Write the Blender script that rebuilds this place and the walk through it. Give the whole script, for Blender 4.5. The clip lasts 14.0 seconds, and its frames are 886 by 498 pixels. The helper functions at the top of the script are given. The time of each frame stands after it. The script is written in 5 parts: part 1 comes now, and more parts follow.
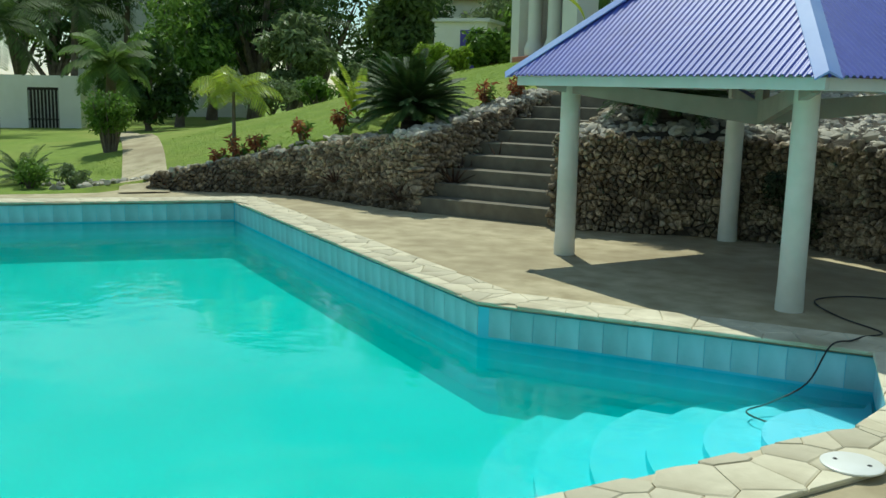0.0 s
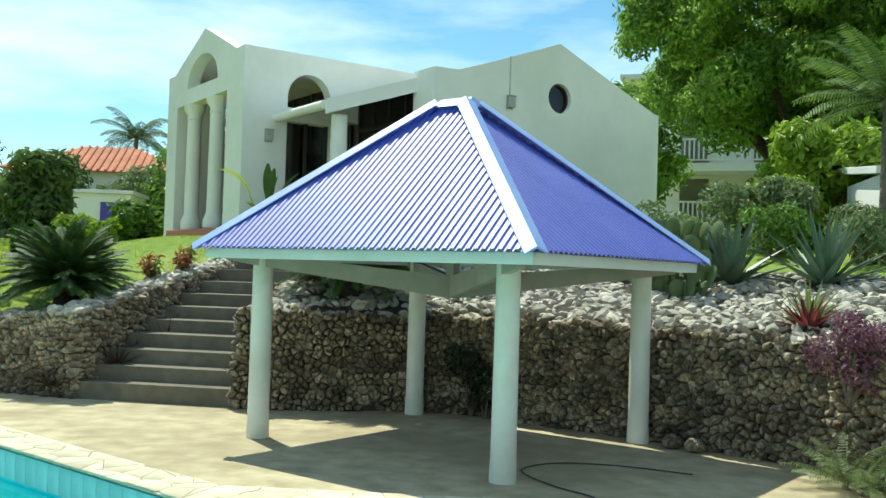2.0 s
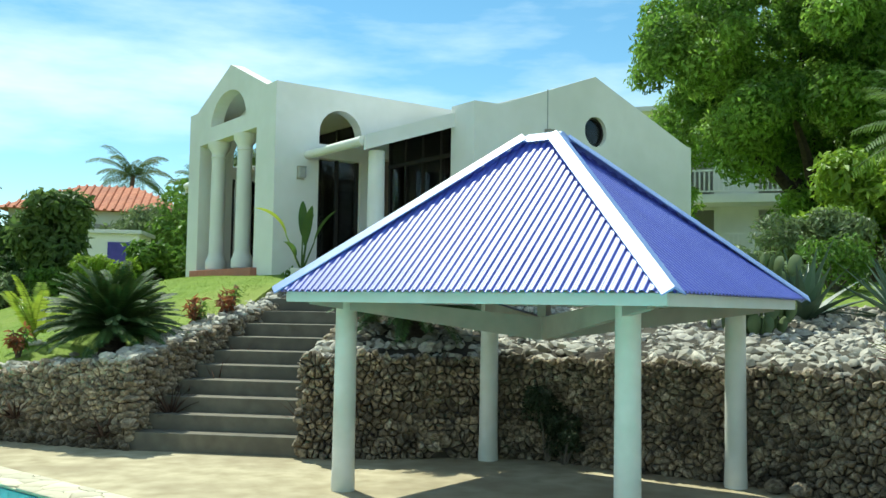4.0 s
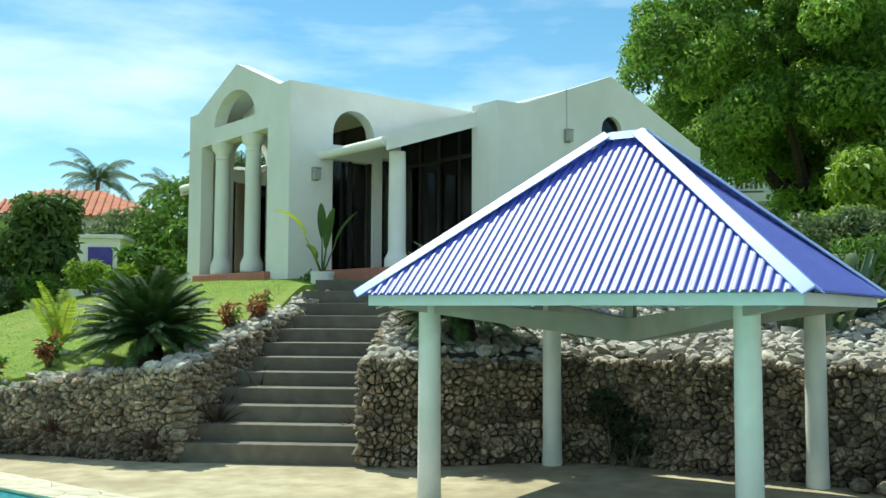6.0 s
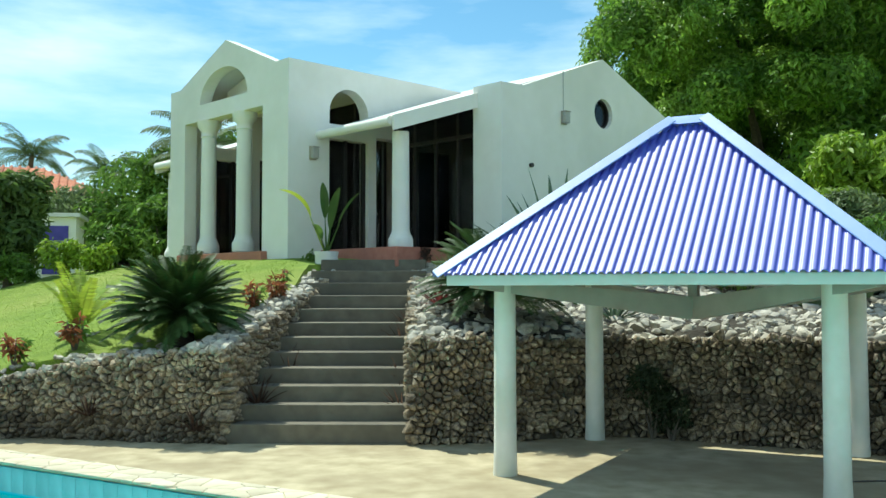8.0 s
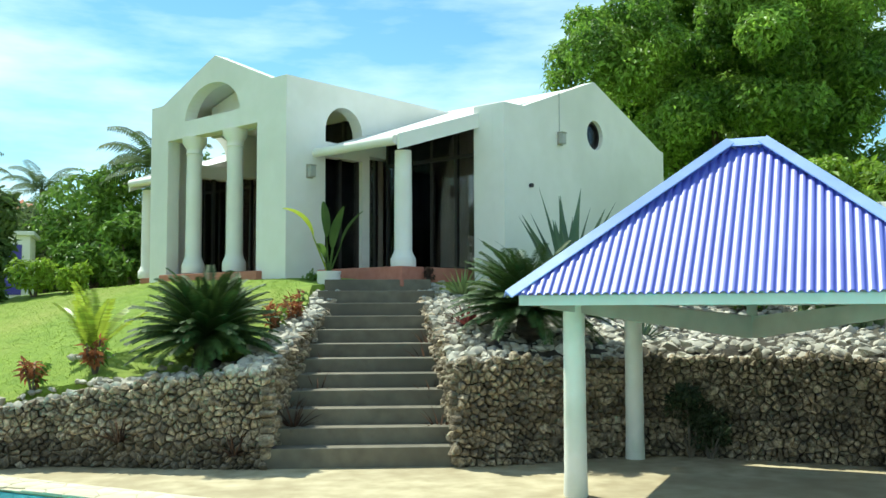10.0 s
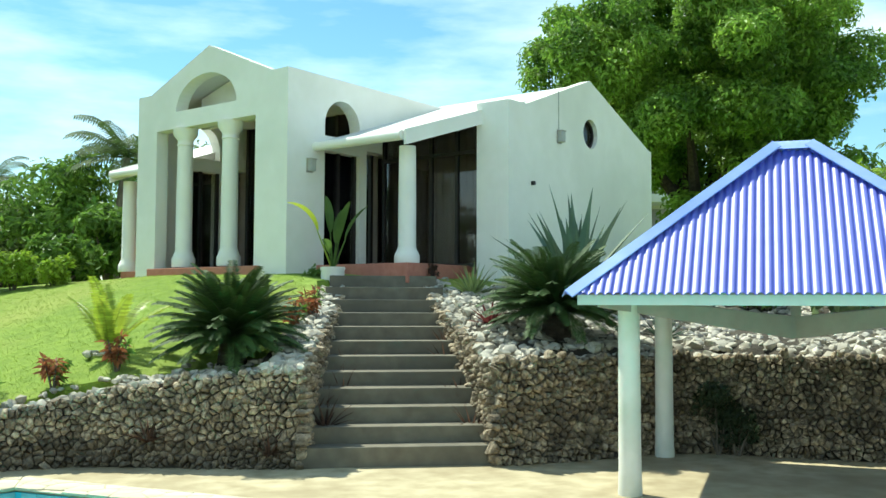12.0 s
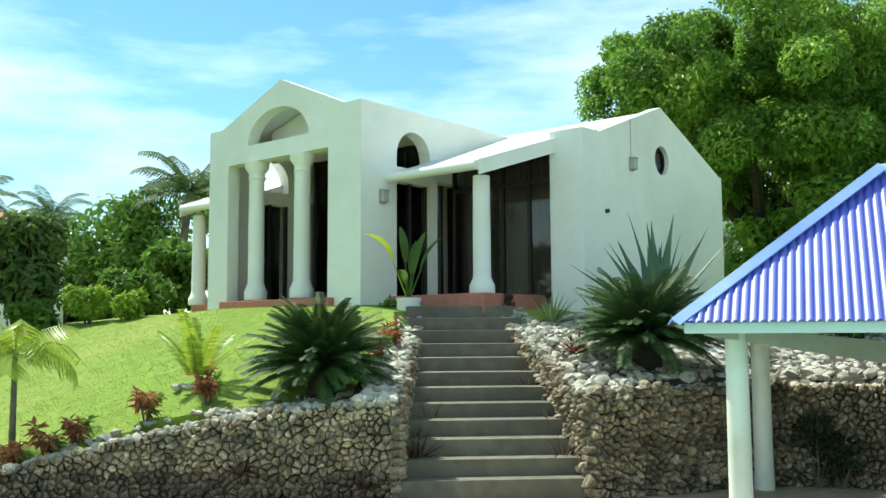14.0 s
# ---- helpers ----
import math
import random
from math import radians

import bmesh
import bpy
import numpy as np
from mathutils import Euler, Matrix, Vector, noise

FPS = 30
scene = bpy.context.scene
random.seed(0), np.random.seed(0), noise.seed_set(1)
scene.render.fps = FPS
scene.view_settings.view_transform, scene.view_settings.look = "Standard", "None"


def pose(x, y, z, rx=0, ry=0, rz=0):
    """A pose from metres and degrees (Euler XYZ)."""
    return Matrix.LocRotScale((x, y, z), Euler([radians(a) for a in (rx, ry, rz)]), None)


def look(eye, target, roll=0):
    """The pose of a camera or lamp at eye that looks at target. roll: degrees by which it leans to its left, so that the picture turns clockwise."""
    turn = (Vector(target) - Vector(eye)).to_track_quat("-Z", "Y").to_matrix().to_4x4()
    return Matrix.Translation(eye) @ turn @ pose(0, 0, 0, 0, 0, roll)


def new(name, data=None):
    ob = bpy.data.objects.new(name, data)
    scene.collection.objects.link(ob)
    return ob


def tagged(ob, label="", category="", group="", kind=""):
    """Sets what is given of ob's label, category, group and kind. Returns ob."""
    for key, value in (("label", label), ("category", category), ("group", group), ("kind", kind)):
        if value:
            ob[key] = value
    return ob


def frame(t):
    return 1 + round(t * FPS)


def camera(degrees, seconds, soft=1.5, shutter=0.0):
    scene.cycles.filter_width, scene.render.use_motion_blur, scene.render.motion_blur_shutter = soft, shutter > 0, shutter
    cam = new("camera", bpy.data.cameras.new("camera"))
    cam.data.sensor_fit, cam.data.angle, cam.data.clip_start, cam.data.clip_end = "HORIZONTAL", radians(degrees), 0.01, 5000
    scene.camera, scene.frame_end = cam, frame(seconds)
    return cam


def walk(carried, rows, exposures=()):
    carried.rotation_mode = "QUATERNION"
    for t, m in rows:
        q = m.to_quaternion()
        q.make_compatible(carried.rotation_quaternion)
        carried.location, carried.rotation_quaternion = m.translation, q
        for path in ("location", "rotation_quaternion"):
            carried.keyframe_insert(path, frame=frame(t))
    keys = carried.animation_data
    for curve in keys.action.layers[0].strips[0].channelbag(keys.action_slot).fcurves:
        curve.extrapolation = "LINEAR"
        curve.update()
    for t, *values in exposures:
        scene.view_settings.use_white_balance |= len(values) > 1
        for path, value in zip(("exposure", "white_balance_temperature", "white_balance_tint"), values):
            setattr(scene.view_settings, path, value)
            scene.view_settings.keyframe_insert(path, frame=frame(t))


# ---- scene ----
cam = camera(50.3, 14.0)

PATH = [
    (0, (7.596, -1.431, 1.82), (6.555, 0.243, 1.481), 1.3),
    (0.5, (7.364, -1.402, 1.708), (6.629, 0.438, 1.438), 3.0),
    (1, (7.2, -1.26, 1.71), (6.656, 0.66, 1.57), 3.4),
    (1.5, (7.014, -1.265, 1.733), (6.608, 0.693, 1.706), 2.7),
    (2, (6.82, -1.258, 1.765), (6.469, 0.71, 1.817), 1.8),
    (2.5, (6.577, -1.183, 1.783), (6.228, 0.784, 1.885), 1.3),
    (3, (6.291, -1.163, 1.799), (5.952, 0.804, 1.93), 1.4),
    (5.5, (4.655, -0.89, 1.819), (4.402, 1.09, 1.933), -0.3),
    (6, (4.304, -0.977, 1.806), (4.1, 1.008, 1.937), 0.2),
    (6.5, (3.889, -1.074, 1.817), (3.74, 0.915, 1.965), 0.8),
    (7, (3.516, -1.149, 1.823), (3.412, 0.843, 1.967), 1.0),
    (7.5, (3.137, -1.21, 1.815), (3.072, 0.787, 1.898), 0.5),
    (10, (1.293, -1.077, 1.82), (1.434, 0.914, 1.948), -0.2),
    (10.5, (0.939, -1.03, 1.823), (1.128, 0.957, 1.96), 0.4),
    (11, (0.569, -0.985, 1.819), (0.802, 0.997, 1.958), 0.6),
    (11.5, (0.266, -0.905, 1.832), (0.53, 1.074, 1.959), 0.5),
    (12, (0.136, -0.885, 1.857), (0.408, 1.093, 1.974), 0.2),
    (12.5, (-0.047, -0.85, 1.887), (0.244, 1.125, 2.018), 0.2),
    (13, (-0.244, -0.833, 1.918), (0.068, 1.135, 2.092), 0.3),
    (13.5, (-0.385, -0.825, 1.91), (-0.067, 1.137, 2.131), 0.2),
    (14, (-0.409, -0.718, 1.851), (-0.228, 1.265, 2.033), -0.3),
]
walk(cam, [(t, look(e, a, r)) for t, e, a, r in PATH],
     [(0, -0.52, 6300, -6), (0.5, -0.5, 6300, -6), (0.9, -0.36, 6300, -6), (1.5, 0.04, 6450, -6), (2.5, 0.27, 6350, -6), (5, 0.18, 6200, -6), (7.7, 0.2, 6200, -6), (10, 0.43, 6300, -6), (14, 0.52, 6400, -6)])

# ---------------------------------------------------------------- light
SUN = Vector((-0.41, 0.47, 0.97)).normalized()
sun_el = math.asin(SUN.z)
sun_az = math.atan2(SUN.x, SUN.y)
world = bpy.data.worlds.new("sky")
scene.world = world
world.use_nodes = True
wn, wl = world.node_tree.nodes, world.node_tree.links
sky = wn.new("ShaderNodeTexSky")
sky.sky_type, sky.sun_disc = "NISHITA", False
sky.sun_elevation, sky.sun_rotation = sun_el, sun_az
sky.air_density, sky.dust_density, sky.ozone_density = 1.0, 0.0, 2.5
tc = wn.new("ShaderNodeTexCoord")
cm = wn.new("ShaderNodeMapping")
cm.inputs["Scale"].default_value = (1.3, 1.3, 5.5)
cn = wn.new("ShaderNodeTexNoise")
cn.inputs["Scale"].default_value, cn.inputs["Detail"].default_value, cn.inputs["Roughness"].default_value = 1.9, 7, 0.55
cr = wn.new("ShaderNodeValToRGB")
cr.color_ramp.elements[0].position, cr.color_ramp.elements[1].position = 0.42, 0.8
cx = wn.new("ShaderNodeMix")
cx.data_type = "RGBA"
cx.inputs["B"].default_value = (8.6, 9.2, 9.5, 1)
wl.new(tc.outputs["Generated"], cm.inputs["Vector"])
wl.new(cm.outputs["Vector"], cn.inputs["Vector"])
wl.new(cn.outputs["Fac"], cr.inputs["Fac"])
wl.new(cr.outputs["Color"], cx.inputs["Factor"])
hs = wn.new("ShaderNodeHueSaturation")
hs.inputs["Saturation"].default_value = 1.12
hs.inputs["Hue"].default_value = 0.488
wl.new(sky.outputs["Color"], hs.inputs["Color"])
wl.new(hs.outputs["Color"], cx.inputs["A"])
wl.new(cx.outputs["Result"], wn["Background"].inputs["Color"])
wn["Background"].inputs["Strength"].default_value = 0.13
sun = new("sun", bpy.data.lights.new("sun", "SUN"))
sun.data.energy, sun.data.angle, sun.data.color = 5.0, radians(0.6), (1.0, 0.95, 0.86)
sun.matrix_world = look((0, 0, 40), Vector((0, 0, 40)) - SUN)


# ---------------------------------------------------------------- materials
def material(name, c1, c2=None, rough=0.8, scale=6.0, bump=0.2, metal=0.0, spots=None, spot_scale=0.7, vary=0.0, island=0.0,
             coords="Object", spec=0.4, bscale=None, bdist=0.02, trans=0.0):
    m = bpy.data.materials.new(name)
    m.use_nodes = True
    n, l = m.node_tree.nodes, m.node_tree.links
    b = n["Principled BSDF"]
    b.inputs["Roughness"].default_value, b.inputs["Metallic"].default_value = rough, metal
    b.inputs["Specular IOR Level"].default_value = spec
    t = n.new("ShaderNodeTexCoord")
    fine = n.new("ShaderNodeTexNoise")
    fine.inputs["Scale"].default_value, fine.inputs["Detail"].default_value = scale, 6
    l.new(t.outputs[coords], fine.inputs["Vector"])
    r = n.new("ShaderNodeValToRGB")
    r.color_ramp.elements[0].position, r.color_ramp.elements[1].position = 0.3, 0.7
    r.color_ramp.elements[0].color, r.color_ramp.elements[1].color = (*c1, 1), (*(c2 or c1), 1)
    l.new(fine.outputs["Fac"], r.inputs["Fac"])
    out = r.outputs["Color"]
    if spots:
        big = n.new("ShaderNodeTexNoise")
        big.inputs["Scale"].default_value, big.inputs["Detail"].default_value = spot_scale, 4
        l.new(t.outputs[coords], big.inputs["Vector"])
        br = n.new("ShaderNodeValToRGB")
        br.color_ramp.elements[0].position, br.color_ramp.elements[1].position = 0.45, 0.72
        l.new(big.outputs["Fac"], br.inputs["Fac"])
        mx = n.new("ShaderNodeMix")
        mx.data_type = "RGBA"
        mx.inputs["B"].default_value = (*spots, 1)
        l.new(br.outputs["Color"], mx.inputs["Factor"])
        l.new(out, mx.inputs["A"])
        out = mx.outputs["Result"]
    for amount, node, socket in ((vary, "ShaderNodeObjectInfo", "Random"), (island, "ShaderNodeNewGeometry", "Random Per Island")):
        if amount:
            src = n.new(node)
            mr = n.new("ShaderNodeMapRange")
            mr.inputs["To Min"].default_value, mr.inputs["To Max"].default_value = 1 - amount, 1 + amount * 0.6
            l.new(src.outputs[socket], mr.inputs["Value"])
            hs = n.new("ShaderNodeHueSaturation")
            l.new(mr.outputs["Result"], hs.inputs["Value"])
            l.new(out, hs.inputs["Color"])
            out = hs.outputs["Color"]
    l.new(out, b.inputs["Base Color"])
    if bump:
        f2 = n.new("ShaderNodeTexNoise")
        f2.inputs["Scale"].default_value, f2.inputs["Detail"].default_value = bscale or scale * 4, 5
        l.new(t.outputs[coords], f2.inputs["Vector"])
        bp = n.new("ShaderNodeBump")
        bp.inputs["Strength"].default_value, bp.inputs["Distance"].default_value = bump, bdist
        l.new(f2.outputs["Fac"], bp.inputs["Height"])
        l.new(bp.outputs["Normal"], b.inputs["Normal"])
    if trans:
        tl = n.new("ShaderNodeBsdfTranslucent")
        l.new(out, tl.inputs["Color"])
        ms = n.new("ShaderNodeMixShader")
        ms.inputs["Fac"].default_value = trans
        l.new(b.outputs["BSDF"], ms.inputs[1])
        l.new(tl.outputs["BSDF"], ms.inputs[2])
        l.new(ms.outputs["Shader"], n["Material Output"].inputs["Surface"])
    return m


def glass(name, tint, see, rough=0.02):
    """A pane: Fresnel gloss over a tinted clear sheet."""
    m = bpy.data.materials.new(name)
    m.use_nodes = True
    n, l = m.node_tree.nodes, m.node_tree.links
    n.remove(n["Principled BSDF"])
    tr, gl, fr, mx = (n.new(k) for k in ("ShaderNodeBsdfTransparent", "ShaderNodeBsdfGlossy", "ShaderNodeFresnel", "ShaderNodeMixShader"))
    tr.inputs["Color"].default_value = (*[c * see for c in tint], 1)
    gl.inputs["Roughness"].default_value = rough
    fr.inputs["IOR"].default_value = 1.5
    l.new(fr.outputs["Fac"], mx.inputs["Fac"])
    l.new(tr.outputs["BSDF"], mx.inputs[1])
    l.new(gl.outputs["BSDF"], mx.inputs[2])
    l.new(mx.outputs["Shader"], n["Material Output"].inputs["Surface"])
    return m


def water_material():
    m = bpy.data.materials.new("pool_water")
    m.use_nodes = True
    n, l = m.node_tree.nodes, m.node_tree.links
    n.remove(n["Principled BSDF"])
    tr, df, gl, fr, a, b = (n.new(k) for k in ("ShaderNodeBsdfTransparent", "ShaderNodeBsdfDiffuse", "ShaderNodeBsdfGlossy", "ShaderNodeFresnel",
                                               "ShaderNodeMixShader", "ShaderNodeMixShader"))
    tr.inputs["Color"].default_value = (0.7, 0.98, 0.99, 1)
    df.inputs["Color"].default_value = (0.08, 0.72, 0.7, 1)
    gl.inputs["Roughness"].default_value = 0.03
    fr.inputs["IOR"].default_value = 1.33
    a.inputs["Fac"].default_value = 0.08
    t, w, bp = n.new("ShaderNodeTexCoord"), n.new("ShaderNodeTexNoise"), n.new("ShaderNodeBump")
    w.inputs["Scale"].default_value, w.inputs["Detail"].default_value = 2.2, 3
    bp.inputs["Strength"].default_value, bp.inputs["Distance"].default_value = 0.12, 0.06
    l.new(t.outputs["Object"], w.inputs["Vector"])
    l.new(w.outputs["Fac"], bp.inputs["Height"])
    l.new(bp.outputs["Normal"], gl.inputs["Normal"])
    l.new(bp.outputs["Normal"], fr.inputs["Normal"])
    l.new(tr.outputs["BSDF"], a.inputs[1])
    l.new(df.outputs["BSDF"], a.inputs[2])
    l.new(fr.outputs["Fac"], b.inputs["Fac"])
    l.new(a.outputs["Shader"], b.inputs[1])
    l.new(gl.outputs["BSDF"], b.inputs[2])
    l.new(b.outputs["Shader"], n["Material Output"].inputs["Surface"])
    return m


WHITE = material("white_render", (0.81, 0.8, 0.74), (0.85, 0.84, 0.79), 0.85, 3, 0.15, spots=(0.71, 0.71, 0.64), spot_scale=0.5, bscale=60, bdist=0.004)
ROOFWHITE = material("white_roof_coating", (0.7, 0.7, 0.68), (0.75, 0.75, 0.73), 0.7, 2, 0.2, spots=(0.63, 0.63, 0.6), bscale=20)
MINT = material("mint_paint", (0.66, 0.71, 0.69), (0.72, 0.76, 0.74), 0.55, 5, 0.1, spots=(0.62, 0.68, 0.63), spot_scale=1.5)
COLUMN = material("column_paint", (0.72, 0.72, 0.64), (0.79, 0.78, 0.71), 0.6, 4, 0.12, spots=(0.6, 0.62, 0.52), spot_scale=1.8, bscale=40, bdist=0.005)
RED = material("red_terrace_tile", (0.42, 0.16, 0.11), (0.5, 0.21, 0.15), 0.7, 8, 0.15, spots=(0.36, 0.16, 0.12))
CONCRETE = material("stained_concrete", (0.36, 0.295, 0.175), (0.57, 0.49, 0.32), 0.9, 3.5, 0.3, spots=(0.29, 0.23, 0.135), spot_scale=0.55, bscale=50, bdist=0.006)
STEP = material("step_concrete", (0.135, 0.118, 0.088), (0.21, 0.188, 0.14), 0.9, 5, 0.3, spots=(0.12, 0.11, 0.085), spot_scale=0.9, bscale=60, bdist=0.005)
STONE = material("coral_stone", (0.15, 0.115, 0.075), (0.64, 0.52, 0.36), 0.95, 22, 1.0, spots=(0.12, 0.098, 0.07), spot_scale=3.5, vary=0.45, island=0.4, bscale=34, bdist=0.05)
MORTAR = material("dark_mortar", (0.055, 0.046, 0.034), (0.13, 0.108, 0.08), 1.0, 9, 0.6)
PEBBLE = material("pale_river_stone", (0.6, 0.545, 0.44), (0.79, 0.735, 0.61), 0.85, 6, 0.4, spots=(0.4, 0.36, 0.28), spot_scale=2, vary=0.3, island=0.3)
FLAG = material("cream_flagstone", (0.58, 0.52, 0.37), (0.75, 0.68, 0.51), 0.85, 5, 0.4, spots=(0.42, 0.36, 0.24), spot_scale=1.8, vary=0.18, bscale=40, bdist=0.006)
GROUT = material("coping_grout", (0.55, 0.48, 0.34), (0.66, 0.58, 0.42), 0.95, 12, 0.4)
POOLTILE = material("pale_blue_tile", (0.24, 0.44, 0.49), (0.32, 0.52, 0.56), 0.3, 5, 0.05, vary=0.12, spots=(0.42, 0.63, 0.68), spot_scale=3)
POOLPAINT = material("blue_pool_paint", (0.12, 0.55, 0.72), (0.18, 0.62, 0.78), 0.7, 3, 0.1, spots=(0.1, 0.48, 0.62))
POOLFLOOR = material("turquoise_pool_floor", (0.1, 0.62, 0.6), (0.14, 0.68, 0.66), 0.7, 2, 0.1, spots=(0.09, 0.56, 0.5))
# Paler blue puts the brighter light of shallow water into the step colour.
POOLSTEP = material("shallow_step_tint", (0.26, 0.7, 0.86), (0.34, 0.76, 0.9), 0.7, 3, 0.1)
BLUEROOF = material("blue_painted_zinc", (0.045, 0.066, 0.45), (0.066, 0.09, 0.55), 0.5, 3, 0.05, metal=0.0, spots=(0.09, 0.12, 0.56), spot_scale=1.1, spec=0.6)
BLUEROOF.node_tree.nodes["Principled BSDF"].inputs["Coat Weight"].default_value = 0.85
BLUEROOF.node_tree.nodes["Principled BSDF"].inputs["Coat Roughness"].default_value = 0.56
BLUEROOF.node_tree.nodes["Principled BSDF"].inputs["Coat IOR"].default_value = 1.85
BLUECAP = material("light_blue_ridge_flashing", (0.24, 0.36, 0.76), (0.34, 0.46, 0.82), 0.45, 3, 0.08, spots=(0.16, 0.26, 0.7), spec=0.5)
BLUECAP.node_tree.nodes["Principled BSDF"].inputs["Coat Weight"].default_value = 0.8
BLUECAP.node_tree.nodes["Principled BSDF"].inputs["Coat Roughness"].default_value = 0.45
# Grey tone puts the roof's shade into the white beams; lamp plates share it.
TIMBER = material("grey_timber_paint", (0.36, 0.34, 0.29), (0.44, 0.42, 0.36), 0.8, 4, 0.2, spots=(0.28, 0.26, 0.22))
LAWN = material("lawn_soil", (0.155, 0.235, 0.028), (0.24, 0.33, 0.044), 0.95, 5, 0.6, spots=(0.3, 0.33, 0.07), spot_scale=0.35, bscale=45, bdist=0.05)
DARKGLASS = glass("dark_tinted_glass", (0.82, 0.8, 0.78), 0.78)
CURTAIN = material("brown_curtain", (0.3, 0.25, 0.21), (0.4, 0.34, 0.29), 0.9, 3, 0.1)
FRAME = material("black_window_frame", (0.015, 0.013, 0.012), (0.025, 0.02, 0.018), 0.45, 6, 0.05)
# Dark tone puts the room's dimness into its unseen wall and floor.
ROOM = material("dark_room_backing", (0.2, 0.17, 0.13), (0.25, 0.21, 0.17), 0.9, 2, 0.1)
WATER = water_material()


def murk_material():
    m = bpy.data.materials.new("cloudy_pool_water")
    m.use_nodes = True
    n, l = m.node_tree.nodes, m.node_tree.links
    n.remove(n["Principled BSDF"])
    tr, df, a = (n.new(k) for k in ("ShaderNodeBsdfTransparent", "ShaderNodeBsdfDiffuse", "ShaderNodeMixShader"))
    tr.inputs["Color"].default_value = (0.8, 0.99, 0.97, 1)
    df.inputs["Color"].default_value = (0.07, 0.72, 0.7, 1)
    a.inputs["Fac"].default_value = 0.12
    l.new(tr.outputs["BSDF"], a.inputs[1])
    l.new(df.outputs["BSDF"], a.inputs[2])
    l.new(a.outputs["Shader"], n["Material Output"].inputs["Surface"])
    return m


MURK = murk_material()


# ---------------------------------------------------------------- mesh tools
class Build:
    """Collects the faces of one mesh."""

    def __init__(self):
        self.v, self.f = [], []

    def add(self, verts, faces):
        k = len(self.v)
        self.v += [tuple(p) for p in verts]
        self.f += [tuple(i + k for i in f) for f in faces]
        return self

    def box(self, x0, x1, y0, y1, z0, z1, m=None):
        p = [Vector(q) for q in ((x0, y0, z0), (x1, y0, z0), (x1, y1, z0), (x0, y1, z0), (x0, y0, z1), (x1, y0, z1), (x1, y1, z1), (x0, y1, z1))]
        if m is not None:
            p = [m @ q for q in p]
        return self.add(p, ((3, 2, 1, 0), (4, 5, 6, 7), (0, 1, 5, 4), (1, 2, 6, 5), (2, 3, 7, 6), (3, 0, 4, 7)))

    def prism(self, poly, z0, z1):
        n = len(poly)
        v = [(x, y, z0) for x, y in poly] + [(x, y, z1) for x, y in poly]
        return self.add(v, [tuple(range(n - 1, -1, -1)), tuple(range(n, 2 * n))] + [(i, (i + 1) % n, n + (i + 1) % n, n + i) for i in range(n)])

    def lathe(self, profile, x=0, y=0, seg=20):
        v, f = [], []
        for r, z in profile:
            v += [(x + r * math.cos(2 * math.pi * i / seg), y + r * math.sin(2 * math.pi * i / seg), z) for i in range(seg)]
        for k in range(len(profile) - 1):
            f += [(k * seg + i, k * seg + (i + 1) % seg, (k + 1) * seg + (i + 1) % seg, (k + 1) * seg + i) for i in range(seg)]
        f += [tuple(range(seg - 1, -1, -1)), tuple(range((len(profile) - 1) * seg, len(profile) * seg))]
        return self.add(v, f)

    def tube(self, path, radii, seg=8):
        path = [Vector(p) for p in path]
        v, f = [], []
        for k, p in enumerate(path):
            d = (path[min(k + 1, len(path) - 1)] - path[max(k - 1, 0)]).normalized()
            a = d.cross(Vector((0.31, 0.2, 0.93)) if abs(d.z) < 0.9 else Vector((1, 0.1, 0))).normalized()
            b = d.cross(a)
            r = radii[k] if isinstance(radii, (list, tuple)) else radii
            v += [p + r * (math.cos(2 * math.pi * i / seg) * a + math.sin(2 * math.pi * i / seg) * b) for i in range(seg)]
        for k in range(len(path) - 1):
            f += [(k * seg + i, k * seg + (i + 1) % seg, (k + 1) * seg + (i + 1) % seg, (k + 1) * seg + i) for i in range(seg)]
        f += [tuple(range(seg - 1, -1, -1)), tuple(range((len(path) - 1) * seg, len(path) * seg))]
        return self.add(v, f)

    def slab(self, outer, holes, place, thick):
        """A sheet with holes, from outlines in (a, b); place(a, b, depth) gives the point."""
        bm = bmesh.new()
        edges = []
        for loop in (outer, *holes):
            vs = [bm.verts.new((a, b, 0)) for a, b in loop]
            edges += [bm.edges.new((vs[i], vs[(i + 1) % len(vs)])) for i in range(len(vs))]
        bmesh.ops.triangle_fill(bm, use_beauty=True, use_dissolve=False, edges=edges, normal=(0, 0, 1))
        bmesh.ops.recalc_face_normals(bm, faces=bm.faces)
        got = bmesh.ops.extrude_face_region(bm, geom=list(bm.faces))
        for g in got["geom"]:
            if isinstance(g, bmesh.types.BMVert):
                g.co.z = thick
        bmesh.ops.recalc_face_normals(bm, faces=bm.faces)
        bm.verts.index_update()
        self.add([place(*q.co) for q in bm.verts], [[q.index for q in f.verts] for f in bm.faces])
        bm.free()
        return self

    def mesh(self, name, mat, smooth=False, bevel=0.0):
        me = bpy.data.meshes.new(name)
        me.from_pydata(self.v, [], self.f)
        if bevel or smooth:
            bm = bmesh.new()
            bm.from_mesh(me)
            bmesh.ops.recalc_face_normals(bm, faces=bm.faces)
            if bevel:
                sharp = [e for e in bm.edges if len(e.link_faces) == 2 and e.calc_face_angle() > 0.6]
                bmesh.ops.bevel(bm, geom=sharp, offset=bevel, segments=2, affect="EDGES", profile=0.6, clamp_overlap=True)
            bm.to_mesh(me)
            bm.free()
        me.materials.append(mat)
        if smooth:
            me.polygons.foreach_set("use_smooth", [True] * len(me.polygons))
